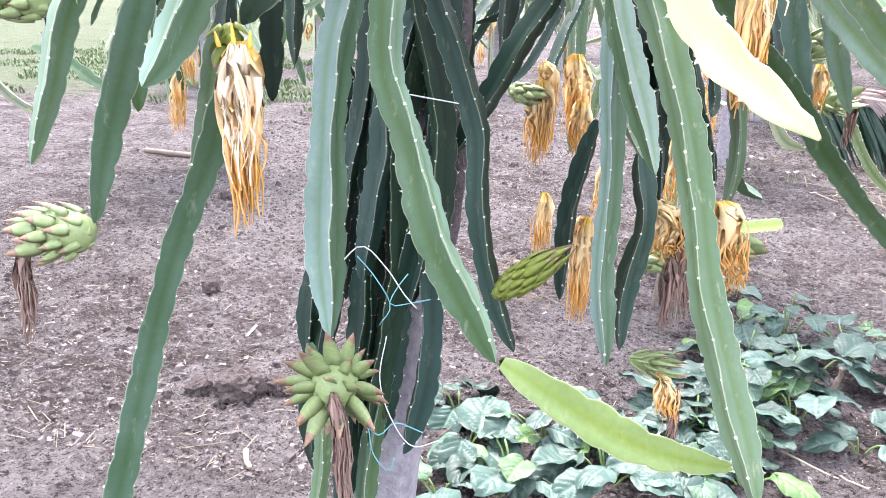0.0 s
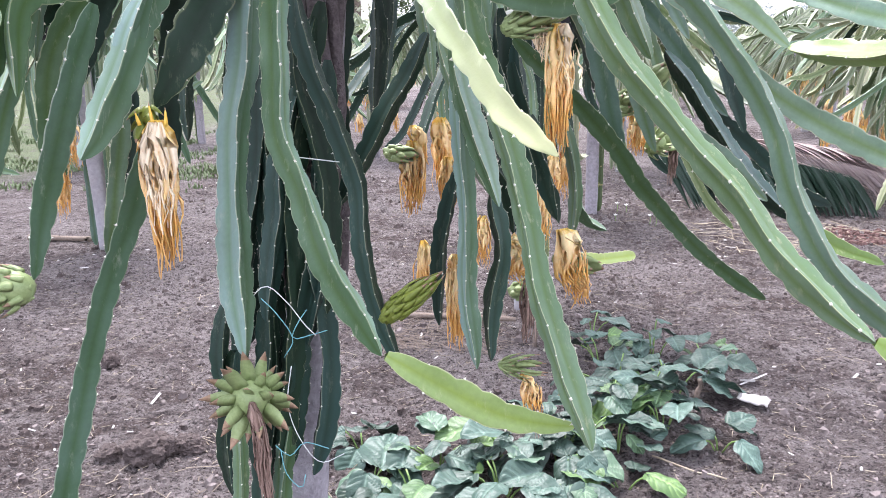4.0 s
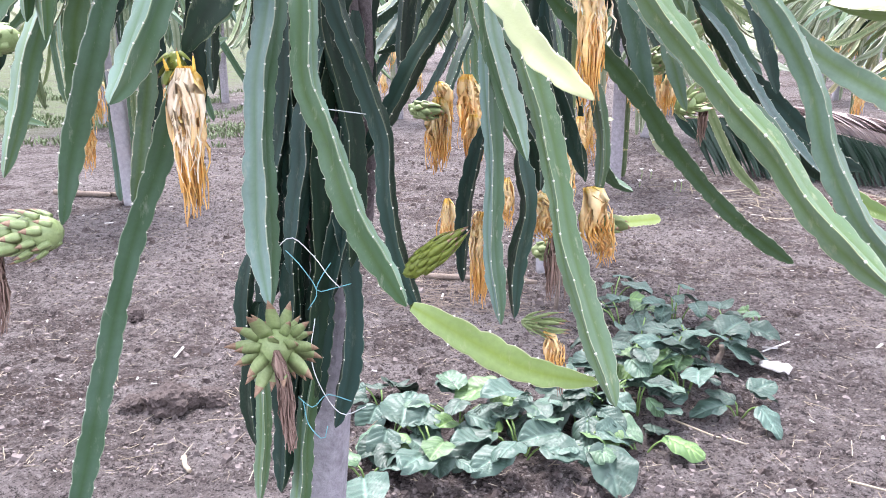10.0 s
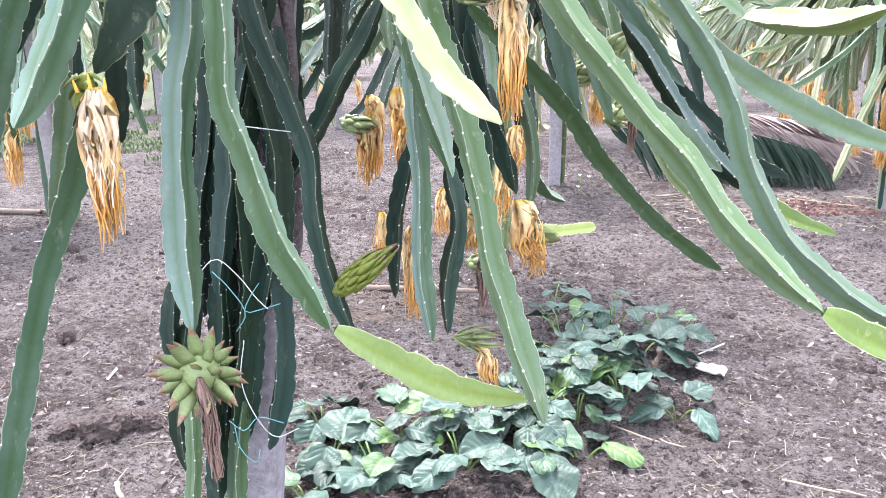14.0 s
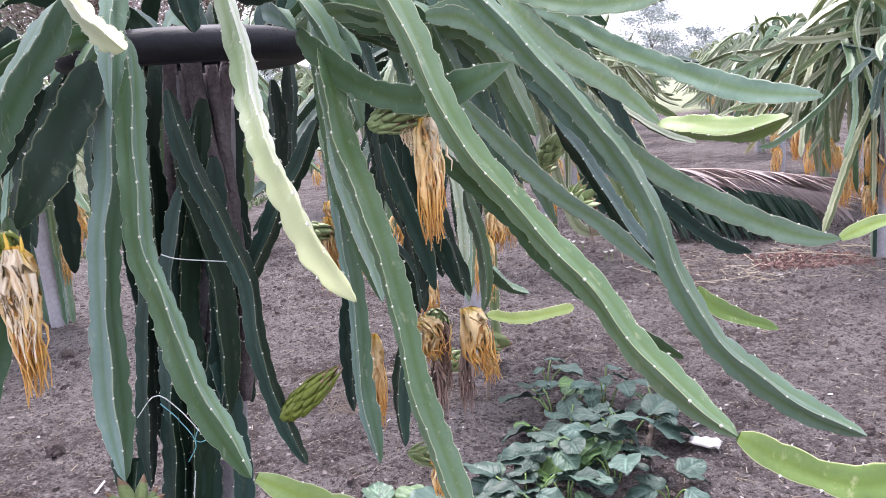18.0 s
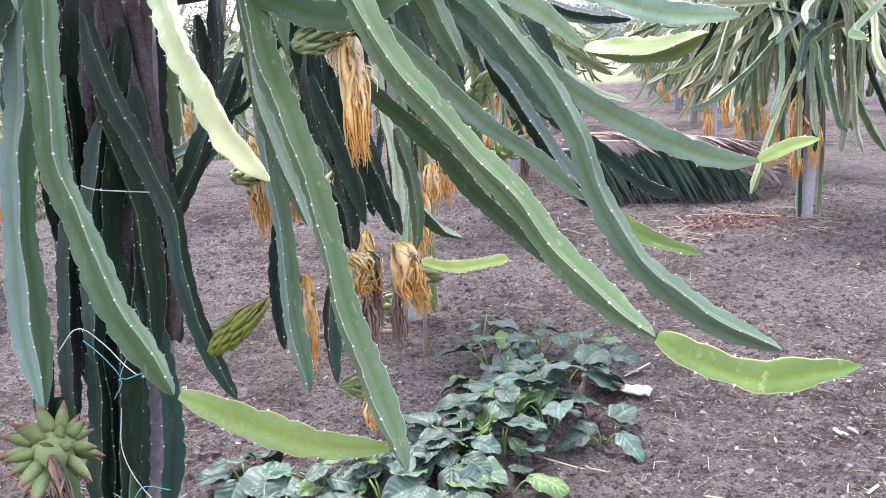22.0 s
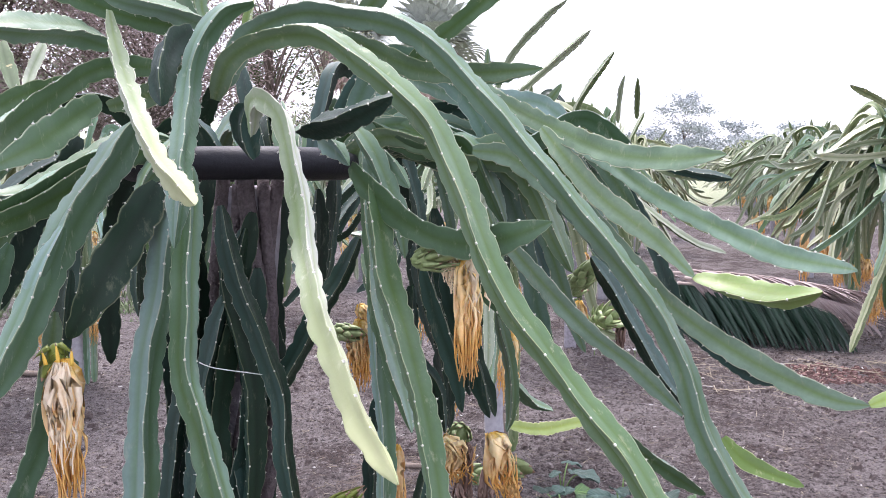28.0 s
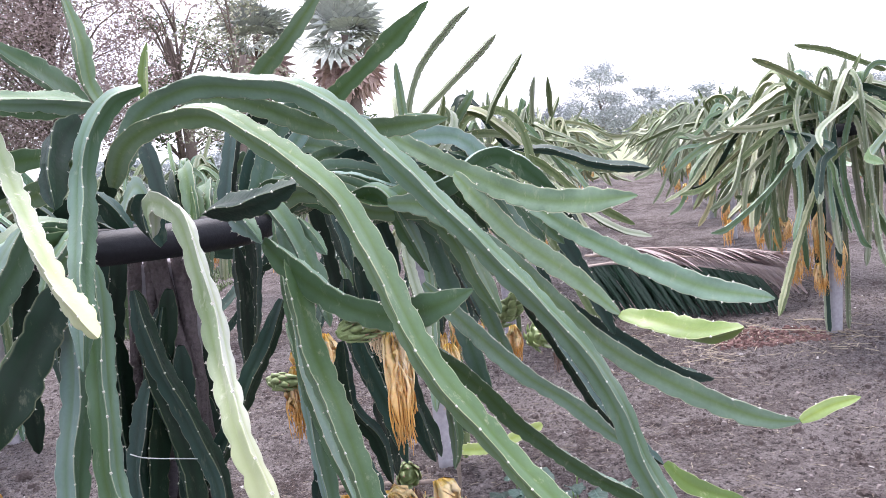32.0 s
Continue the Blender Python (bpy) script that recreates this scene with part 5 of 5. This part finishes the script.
# ---- litter on the soil ----
def lumps(count, xr, yr, size, seed, keep=None):
    q = random.Random(seed)
    v, f = [], []
    for _ in range(count):
        x, y = q.uniform(*xr), yr[0] + (yr[1] - yr[0]) * q.random() ** 1.5
        if keep and noise.noise((x * 1.3, y * 1.3, 5)) < keep:
            continue
        s = min(0.03, size * math.exp(q.gauss(0, 0.55)))
        z = height(x, y)
        o = len(v)
        for i in range(5):
            a = i * 1.2566 + q.uniform(-0.3, 0.3)
            v.append((x + math.cos(a) * s * q.uniform(0.7, 1.2), y + math.sin(a) * s * q.uniform(0.7, 1.2), z - s * 0.3))
        for i in range(5):
            a = i * 1.2566 + q.uniform(0, 0.8)
            v.append((x + math.cos(a) * s * q.uniform(0.35, 0.7), y + math.sin(a) * s * q.uniform(0.35, 0.7), z + s * q.uniform(0.3, 0.8)))
        for i in range(5):
            j = (i + 1) % 5
            f += [(o + i, o + j, o + 5 + j), (o + i, o + 5 + j, o + 5 + i)]
        f.append((o + 5, o + 6, o + 7, o + 8, o + 9))
    return v, f


def straws(count, xr, yr, length, thick, seed):
    q = random.Random(seed)
    v, f = [], []
    for _ in range(count):
        x, y = q.uniform(*xr), yr[0] + (yr[1] - yr[0]) * q.random() ** 1.4
        L, a, t = length * math.exp(q.gauss(0, 0.6)), q.uniform(0, 3.1416), thick * q.uniform(0.5, 1.6)
        c, s, z, tilt = math.cos(a), math.sin(a), height(x, y) + 0.004, q.uniform(-0.12, 0.25)
        o = len(v)
        for e in (-0.5, 0.5):
            for d, h in ((-t, 0), (t, 0), (0, t)):
                v.append((x + c * L * e - s * d, y + s * L * e + c * d, z + h + (e + 0.5) * tilt * L * 0.4))
        f += [(o, o + 1, o + 4, o + 3), (o + 1, o + 2, o + 5, o + 4), (o + 2, o, o + 3, o + 5), (o, o + 2, o + 1), (o + 3, o + 4, o + 5)]
    return v, f


M_CRUMB = mottled("soil_crumb", (0.048, 0.034, 0.032), (0.225, 0.19, 0.18), 12, 0.95, 0.6, islands=True)
tagged(mesh_ob("soil_crumbs", *lumps(46000, (-3.6, 3.6), (1.9, 9.0), 0.006, 3), M_CRUMB, smooth=False), "loose brown crumbs of dry soil", "soil", kind="stuff")
tagged(mesh_ob("soil_clods", *lumps(3800, (-3.4, 3.4), (1.9, 9.0), 0.0125, 4, -0.02), M_CLOD, smooth=False), "scattered dark clods of dry soil", "soil", kind="stuff")
tagged(mesh_ob("straw_litter", *straws(7000, (-3.4, 3.6), (1.9, 9.0), 0.028, 0.0011, 5), M_STRAW, smooth=False), "scattered bits of pale dry straw", "litter", kind="stuff")
tagged(mesh_ob("leaf_scraps", *straws(300, (-3.4, 3.6), (1.9, 9.0), 0.02, 0.0045, 6), M_PAPER, smooth=False), "scattered whitish scraps of dry leaf", "litter", kind="stuff")
tagged(mesh_ob("straw_tufts", *straws(420, (-0.75, -0.15), (3.5, 4.1), 0.09, 0.0014, 7), M_TWIG, smooth=False), "thin heap of dry pinkish straw", "litter", kind="stuff")
tagged(mesh_ob("lane_straw", *straws(160, (1.0, 3.0), (5.6, 6.6), 0.16, 0.003, 8), M_STRAW, smooth=False), "long dry straws strewn along the lane", "litter", kind="stuff")


def clod(x, y, size, seed):
    q = random.Random(seed)
    bm = bmesh.new()
    bmesh.ops.create_icosphere(bm, subdivisions=4, radius=1)
    for p in bm.verts:
        n = p.co.normalized()
        d = 1 + 0.35 * noise.noise(n * 1.6 + Vector((seed, 0, 0))) + 0.22 * noise.noise(n * 4.5 + Vector((0, seed, 0))) + 0.1 * noise.noise(n * 11)
        p.co = Vector((n.x * d * size, n.y * d * size * 0.8, n.z * d * size * 0.7 + size * 0.22))
    me = bpy.data.meshes.new("soil_clod")
    bm.to_mesh(me)
    bm.free()
    me.materials.append(M_CLOD)
    ob = new("soil_clod", me)
    ob.matrix_basis = pose(x, y, 0, 0, 0, q.uniform(0, 360))
    tagged(ob, "large crumbling dark clod of dry earth", "clod", "clods")


for k, (x, y, s) in enumerate(((-1.32, 2.36, 0.09), (-1.2, 2.42, 0.06), (-1.45, 2.33, 0.05), (0.08, 2.27, 0.035), (-0.8, 2.3, 0.05), (-1.9, 3.2, 0.05), (-0.35, 1.98, 0.03), (-2.6, 4.6, 0.05), (1.5, 3.1, 0.04), (1.1, 3.7, 0.035), (1.75, 3.4, 0.03))):
    clod(x, y, s, k + 1)


def stick(a, b, radius, name="stick", label="dry grey stick lying on the soil", mat=None, bend=0.02):
    q = random.Random(int(abs(a[0] * 97 + b[1] * 31)))
    mid = [(a[i] * (1 - u) + b[i] * u + (q.uniform(-bend, bend) if i < 2 else 0) for i in range(3)) for u in (0.33, 0.66)]
    ob = mesh_ob(name, *tube([a, *[tuple(m) for m in mid], b], radius, 7, 0.05, 0.75, 0.1, q), mat or M_TWIG)
    tagged(ob, label, name, "sticks on the ground")


stick((-3.76, 5.52, 0.03), (-3.05, 5.49, 0.035), 0.022)
stick((-0.68, 3.96, 0.02), (-0.1, 3.93, 0.025), 0.016)
stick((0.42, 2.52, 0.012), (0.64, 2.38, 0.012), 0.004, label="thin bleached twig on the soil", mat=M_STRAW)
stick((0.64, 3.02, -0.02), (0.655, 3.01, 0.1), 0.013, "stump", "short dark stub of wood standing in the soil")
stick((0.0, 3.62, -0.02), (0.01, 3.6, 0.42), 0.011, "stake", "thin reddish stake pushed into the soil")
stick((-1.12, 2.02, 0.012), (-1.06, 1.93, 0.02), 0.009, label="short pale stick on the soil", mat=M_STRAW)
stick((1.47, 2.6, 0.012), (1.49, 2.54, 0.016), 0.007, label="short bleached straw on the soil", mat=M_PAPER)
stick((1.52, 2.6, 0.012), (1.53, 2.55, 0.016), 0.006, label="short bleached straw on the soil", mat=M_PAPER)
stick((0.9, 2.2, 0.01), (1.12, 2.12, 0.012), 0.004, label="thin bleached twig on the soil", mat=M_STRAW)
v, f = [], []
for i in range(7):
    for j in range(5):
        v.append((0.14 * (i / 6 - 0.5), 0.09 * (j / 4 - 0.5) * (1 - 0.3 * (i == 0)), 0.018 + 0.012 * noise.noise((i * 0.7, j * 0.8, 2))))
for i in range(6):
    for j in range(4):
        f.append((i * 5 + j, i * 5 + j + 1, i * 5 + j + 6, i * 5 + j + 5))
scrap = mesh_ob("paper_scrap", v, f, M_PAPER)
scrap.matrix_basis = pose(0.86, 3.0, 0.004, 8, 4, -25) @ Matrix.Diagonal((0.85, 0.7, 1.6, 1))
mod = scrap.modifiers.new("thickness", "SOLIDIFY")
mod.thickness = 0.002
tagged(scrap, "crumpled whitish paper scrap on the soil", "paper")


M_WHITE = mottled("white_petal", (0.75, 0.74, 0.7), (0.9, 0.89, 0.86), 60, 0.7)


def white_flower(x, y, tall):
    e = empty("white_flower", (x, y, 0), "tiny white flower standing in bare soil", "flower", "white flowers on the ground")
    mesh_ob("stalk", *tube([(0, 0, -0.01), (0.006, 0, tall * 0.6), (0.0, 0.004, tall)], 0.003, 5, 0.03), M_STALK, e)
    for k in range(5):
        v, f = bract_mesh("petal", 0.024, 0.02, M_WHITE, 0.3)
        mesh_ob("petal", v, f, M_WHITE, e).matrix_basis = pose(0, 0, tall, 0, -15, 72 * k)


for x, y, tall in ((0.64, 6.95, 0.08), (0.72, 7.0, 0.06), (0.86, 6.5, 0.07), (0.9, 6.44, 0.09), (0.6, 6.6, 0.05)):
    white_flower(x, y, tall)


# ---- cut palm fronds lying in the lane ----
def palm_frond(base, tip, leaflet, droop, count, mat, q, label, both=True, sweep=0.55):
    a, b = Vector(base), Vector(tip)
    d = (b - a).normalized()
    side = d.cross(Vector((0, 0, 1))).normalized()
    e = empty("palm_frond", base, label, "palm frond", "cut palm fronds")
    mesh_ob("rachis", *tube([(0, 0, 0), tuple((b - a) * 0.5 + Vector((0, 0, 0.03))), tuple(b - a)], 0.013, 7, 0.08, 0.35), M_FRONDDRY, e, "pale woody midrib")
    first = None
    v, f = [], []
    for i in range(9):
        u = i / 8
        w = 0.021 * math.sin(math.pi * (0.12 + 0.86 * u)) + 0.001
        v += [(u * leaflet, -w, 0.3 * w - droop * leaflet * u * u), (u * leaflet, 0, -droop * leaflet * u * u - 0.004), (u * leaflet, w, 0.3 * w - droop * leaflet * u * u)]
    for i in range(8):
        for j in range(2):
            f.append((i * 3 + j, i * 3 + j + 1, i * 3 + j + 4, i * 3 + j + 3))
    for k in range(count):
        u = 0.06 + 0.94 * k / count
        for sg in ((1, -1) if both else (1,)):
            way = (side * sg + d * (sweep + 0.5 * u) + Vector((q.uniform(-0.1, 0.1), q.uniform(-0.1, 0.1), q.uniform(-0.12, 0.02)))).normalized()
            up = Vector((q.uniform(-0.5, 0.5), q.uniform(-0.3, 0.3), 1))
            y = up.cross(way).normalized()
            m = Matrix((way, y, way.cross(y))).transposed().to_4x4()
            m.translation = (b - a) * u + Vector((0, 0, 0.03 * 4 * u * (1 - u)))
            m = m @ Matrix.Scale(q.uniform(0.75, 1.1) * (1 - 0.45 * u), 4)
            if first is None:
                first = mesh_ob("leaflet", v, f, mat, e)
                first.matrix_basis = m
            else:
                share(first, m, e)


q = random.Random(31)
M_HEAP = mottled("withered_leaf_heap", (0.09, 0.05, 0.045), (0.22, 0.13, 0.115), 9, 0.9, islands=True)
def drooping_frond(base, tip, count, q, slant, material, longest, label):
    """A fresh frond propped on edge: its leaflets hang side by side from the midrib down to the soil."""
    a, b = Vector(base), Vector(tip)
    e = empty("palm_frond", base, label, "palm frond", "cut palm fronds")
    mesh_ob("rachis", *tube([(0, 0, 0), tuple((b - a) * 0.5 + Vector((0, 0, 0.05))), tuple(b - a)], 0.016, 7, 0.08, 0.4), M_FRONDDRY, e, "pale woody midrib")
    v, f = [], []
    for i in range(7):
        u = i / 6
        w = 0.019 * math.sin(math.pi * (0.16 + 0.82 * u)) + 0.001
        v += [(u, -w, 0.7 * w - 0.12 * u * u), (u, 0, -0.12 * u * u), (u, w, 0.7 * w - 0.12 * u * u)]
    for i in range(6):
        for j in range(2):
            f.append((i * 3 + j, i * 3 + j + 1, i * 3 + j + 4, i * 3 + j + 3))
    first = None
    for k in range(count):
        u = 0.02 + 0.97 * k / count
        root = (b - a) * u + Vector((0, 0, 0.2 * u * (1 - u)))
        way = Vector((slant + q.uniform(-0.08, 0.08), -0.45 + q.uniform(-0.1, 0.1), -0.75)).normalized()
        L = min(longest, (root.z + a.z - 0.02) / -way.z) * q.uniform(0.85, 1.0)
        y = Vector((q.uniform(-0.3, 0.3), -1, 0.5)).cross(way).normalized()
        m = Matrix((way * L, y, way.cross(y))).transposed().to_4x4()
        m.translation = root
        if first is None:
            first = mesh_ob("leaflet", v, f, material, e)
            first.matrix_basis = m
        else:
            share(first, m, e)


FRESH = "fresh dark green palm frond with hanging parallel leaflets"
M_THATCH = mottled("frond_bleached", (0.26, 0.2, 0.2), (0.55, 0.47, 0.46), 25, 0.8, 0.3, random_tint=0.2)
drooping_frond((1.35, 7.3, 0.5), (2.56, 7.0, 0.3), 76, q, 0.5, M_FROND, 0.75, FRESH)
drooping_frond((1.0, 7.45, 0.46), (2.2, 7.2, 0.42), 66, q, 0.45, M_FROND, 0.75, FRESH)
drooping_frond((1.4, 7.26, 0.55), (2.75, 7.05, 0.34), 70, q, 0.9, M_THATCH, 0.36, "dry pinkish-grey palm frond on top of green ones")
drooping_frond((1.3, 7.36, 0.58), (2.7, 7.3, 0.4), 60, q, 1.6, M_THATCH, 0.42, "dry pinkish-grey palm frond on top of green ones")
for base, tip in (((1.25, 7.5, 0.56), (2.95, 7.3, 0.4)), ((1.2, 7.75, 0.52), (3.1, 7.55, 0.36)), ((1.4, 7.42, 0.6), (2.8, 7.2, 0.46))):
    palm_frond(base, tip, 0.55, 0.22, 36, M_THATCH, q, "dry pinkish-grey palm frond on top of green ones", True, 1.3)
for k in range(7):
    y0 = 7.9 + 0.2 * k
    palm_frond((1.5 + 0.1 * k + q.uniform(-0.2, 0.2), y0 + 0.1, 0.36 - 0.03 * k), (3.0 + 0.12 * k, y0 - 0.2 + q.uniform(-0.25, 0.25), 0.14), 0.5, 0.1, 22, M_FRONDDRY, q, "dried brown palm frond on a heap", True, 1.6)
tagged(mesh_ob("leaf_heap", *lumps(420, (1.9, 2.7), (5.9, 6.4), 0.022, 14), M_HEAP, smooth=False), "low heap of withered reddish leaves", "litter", kind="stuff")


# ---- weeds beyond the rows ----
def blades(count, xr, yr, h, seed):
    q = random.Random(seed)
    v, f = [], []
    for _ in range(count):
        x, y, a, L = q.uniform(*xr), q.uniform(*yr), q.uniform(0, 6.28), h * q.uniform(0.4, 1.3)
        if noise.noise((x * 0.9, y * 0.9, 9)) + 0.5 * noise.noise((x * 3, y * 3, 4)) < 0.02:
            continue
        c, s, w = math.cos(a), math.sin(a), 0.003 + 0.007 * q.random()
        o = len(v)
        v += [(x - s * w, y + c * w, -0.01), (x + s * w, y - c * w, -0.01), (x + c * L * 0.25 + s * w, y + s * L * 0.25 - c * w, L * 0.6), (x + c * L * 0.25 - s * w, y + s * L * 0.25 + c * w, L * 0.6), (x + c * L * 0.7, y + s * L * 0.7, L)]
        f += [(o, o + 1, o + 2, o + 3), (o + 3, o + 2, o + 4)]
    return v, f


M_GRASS = mottled("weed_green", (0.08, 0.12, 0.05), (0.19, 0.24, 0.12), 2, 0.6)
tagged(mesh_ob("grass", *blades(30000, (-10, -3.4), (7.6, 14), 0.06, 2), M_GRASS, smooth=False), "patchy green weeds between the rows", "grass", kind="stuff")


# ---- trees at the edge of the field ----
def crown(q, centres, leaf, per, spread):
    v, f = [], []
    for c in centres:
        for _ in range(per):
            p = Vector(c) + Vector((q.gauss(0, spread), q.gauss(0, spread), q.gauss(0, spread * 0.7)))
            a = Vector((q.uniform(-1, 1), q.uniform(-1, 1), q.uniform(-0.6, 0.6))).normalized() * leaf * q.uniform(0.6, 1.3)
            b = a.cross(Vector((q.uniform(-1, 1), q.uniform(-1, 1), q.uniform(-1, 1)))).normalized() * leaf * 0.4
            o = len(v)
            v += [p - a * 0.5, p + b * 0.5, p + a * 0.5, p - b * 0.5]
            f.append((o, o + 1, o + 2, o + 3))
    return v, f


def tree(x, y, tall, wide, clumps, per, leaf, mat, seed, group, label, bare=0.25):
    q = random.Random(seed)
    e = empty("tree", (x, y, 0), label, "tree", group)
    limbs, centres = [tube([(0, 0, -0.3), (q.uniform(-0.2, 0.2), q.uniform(-0.2, 0.2), tall * 0.3), (q.uniform(-0.5, 0.5), 0, tall * 0.62)], tall * 0.026, 8, tall * 0.08, 0.5)], []
    mesh_ob("trunk", *limbs[0], M_TRUNK, e, "grey-brown trunk")
    pieces = []
    for k in range(clumps):
        a = q.uniform(0, 6.28)
        u = q.random() ** 0.6
        h = tall * q.uniform(bare, 1.0)
        rr = wide * u * math.sqrt(max(0.08, 1 - ((h / tall - 0.58) / 0.46) ** 2))
        c = (math.cos(a) * rr, math.sin(a) * rr, h)
        centres.append(c)
        if k % 2 == 0:
            pieces.append(tube([(0, 0, max(tall * 0.2, h - rr * 0.8 - tall * 0.1)), (c[0] * 0.5, c[1] * 0.5, h - rr * 0.25), c], tall * 0.006, 5, tall * 0.1, 0.3))
    mesh_ob("limb", *joined(pieces), M_TRUNK, e)
    mesh_ob("crown", *crown(q, centres, leaf, per, wide * 0.13), mat, e, "loose leafy crown with gaps", smooth=False)
    return e


def fan_palm(x, y, tall, size, seed, label):
    q = random.Random(seed)
    e = empty("palm_tree", (x, y, 0), label, "palm tree", "trees at the field edge")
    mesh_ob("trunk", *tube([(0, 0, -0.3), (0.1, 0, tall * 0.5), (0, 0, tall)], size * 0.14, 9, 0.6, 0.8), M_TRUNK, e, "ringed grey trunk")
    for dead, mat, count in ((False, M_PALM, 26), (True, M_PALMDRY, 16)):
        first = None
        v, f = [], []
        for i in range(15):
            a = (i / 14 - 0.5) * 3.6
            o = len(v)
            v += [(0.35 * size, 0, 0), (0.35 * size + 0.5 * size * math.cos(a - 0.11), 0.5 * size * math.sin(a - 0.11), 0.02), (0.35 * size + 0.72 * size * math.cos(a), 0.72 * size * math.sin(a), -0.1 * size), (0.35 * size + 0.5 * size * math.cos(a + 0.11), 0.5 * size * math.sin(a + 0.11), 0.04)]
            f.append((o, o + 1, o + 2, o + 3))
        o = len(v)
        v += [(0, -0.02, 0), (0, 0.02, 0), (0.36 * size, 0.02, 0), (0.36 * size, -0.02, 0)]
        f.append((o, o + 1, o + 2, o + 3))
        for k in range(count):
            yaw, pitch = q.uniform(0, 360), (q.uniform(-35, 80) if not dead else q.uniform(-88, -50))
            m = pose(0, 0, tall - (0.1 if not dead else 0.35) * size, 0, 0, yaw) @ pose(0, 0, 0, q.uniform(-30, 30), -pitch, 0) @ Matrix.Scale(q.uniform(0.8, 1.15), 4)
            if first is None:
                first = mesh_ob("fan_leaf", v, f, mat, e, "hanging dead fan leaf" if dead else "", smooth=False)
                first.matrix_basis = m
            else:
                share(first, m, e)


# grey-green palm leaf, its colour lightened to stand for haze
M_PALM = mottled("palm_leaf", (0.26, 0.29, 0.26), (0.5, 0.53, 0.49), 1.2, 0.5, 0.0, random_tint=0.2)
M_PALMDRY = mottled("palm_leaf_dead", (0.32, 0.2, 0.19), (0.58, 0.45, 0.43), 1.2, 0.8, 0.0, random_tint=0.2)
# distance haze is mixed into these pale grey-blue leaf colours
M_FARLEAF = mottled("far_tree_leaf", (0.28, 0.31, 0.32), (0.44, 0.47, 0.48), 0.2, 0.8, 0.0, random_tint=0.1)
M_OLIVE = mottled("olive_tree_leaf", (0.2, 0.21, 0.14), (0.4, 0.4, 0.3), 0.5, 0.7, 0.0)
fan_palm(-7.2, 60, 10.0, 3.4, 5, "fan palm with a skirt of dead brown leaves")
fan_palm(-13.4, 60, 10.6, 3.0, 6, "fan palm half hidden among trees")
EDGE = "trees at the field edge"
tree(-17.5, 55, 16.5, 5.5, 56, 50, 0.27, M_TREE_BROWN, 71, EDGE, "tall thin tree with sparse reddish leaves")
tree(-12.6, 50, 13.0, 3.8, 40, 45, 0.3, M_OLIVE, 72, EDGE, "tall tree with thin olive foliage")
tree(-24.5, 52, 17.5, 7.0, 190, 290, 0.24, M_TREE_BROWN, 73, EDGE, "dense tree with drooping reddish-brown foliage")
tree(-30.5, 56, 19.5, 7.0, 90, 80, 0.42, M_OLIVE, 74, EDGE, "dense broad tree with olive foliage")
tree(-36.5, 55, 17.0, 6.5, 130, 160, 0.36, M_TREE_BROWN, 78, EDGE, "dense tree with drooping reddish-brown foliage")
tree(-44.0, 58, 16.0, 7.0, 120, 150, 0.4, M_OLIVE, 79, EDGE, "dense broad tree with olive foliage")
tree(-9.5, 66, 7.0, 3.6, 30, 60, 0.4, M_TREE, 75, EDGE, "bushy green tree behind palms")
tree(-20.5, 62, 13.0, 4.6, 50, 60, 0.4, M_TREE, 76, EDGE, "bushy green tree at the field edge")
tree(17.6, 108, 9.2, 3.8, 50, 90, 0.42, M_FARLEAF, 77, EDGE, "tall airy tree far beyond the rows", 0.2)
variants = [tree(-150 - 20 * k, 128, 3.6 + 0.8 * k, 3.4, 34, 55, 0.5, M_FARLEAF, 90 + k, "far tree line", "broad tree in the distant tree line, leaves tinted for haze", 0.12) for k in range(4)]
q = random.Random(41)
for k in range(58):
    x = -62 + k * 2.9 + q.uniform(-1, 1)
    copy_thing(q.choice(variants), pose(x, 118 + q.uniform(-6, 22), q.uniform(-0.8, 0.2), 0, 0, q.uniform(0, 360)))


# ---- old woody growth wrapped round the upper post ----
q = random.Random(77)
M_WOODY = mottled("dead_cactus_wood", (0.075, 0.058, 0.06), (0.23, 0.19, 0.195), 30, 0.95, 0.9, 0.008)
for k in range(7):
    a0 = radians(200 + 24 * k)
    pts = []
    for i in range(6):
        z = 0.85 + 0.14 * i + q.uniform(-0.03, 0.03)
        a = a0 + 0.25 * math.sin(i * 1.3 + k)
        pts.append((-0.06 + 0.11 * z / 1.52 + 0.068 * math.cos(a) + q.uniform(-0.01, 0.01), 0.068 * math.sin(a), z))
    mesh_ob("woody_stem", *tube(pts, q.uniform(0.012, 0.02), 8, 0.03, 0.8, 0.15, q), M_WOODY, MAIN, "dead brown woody stem on the post")
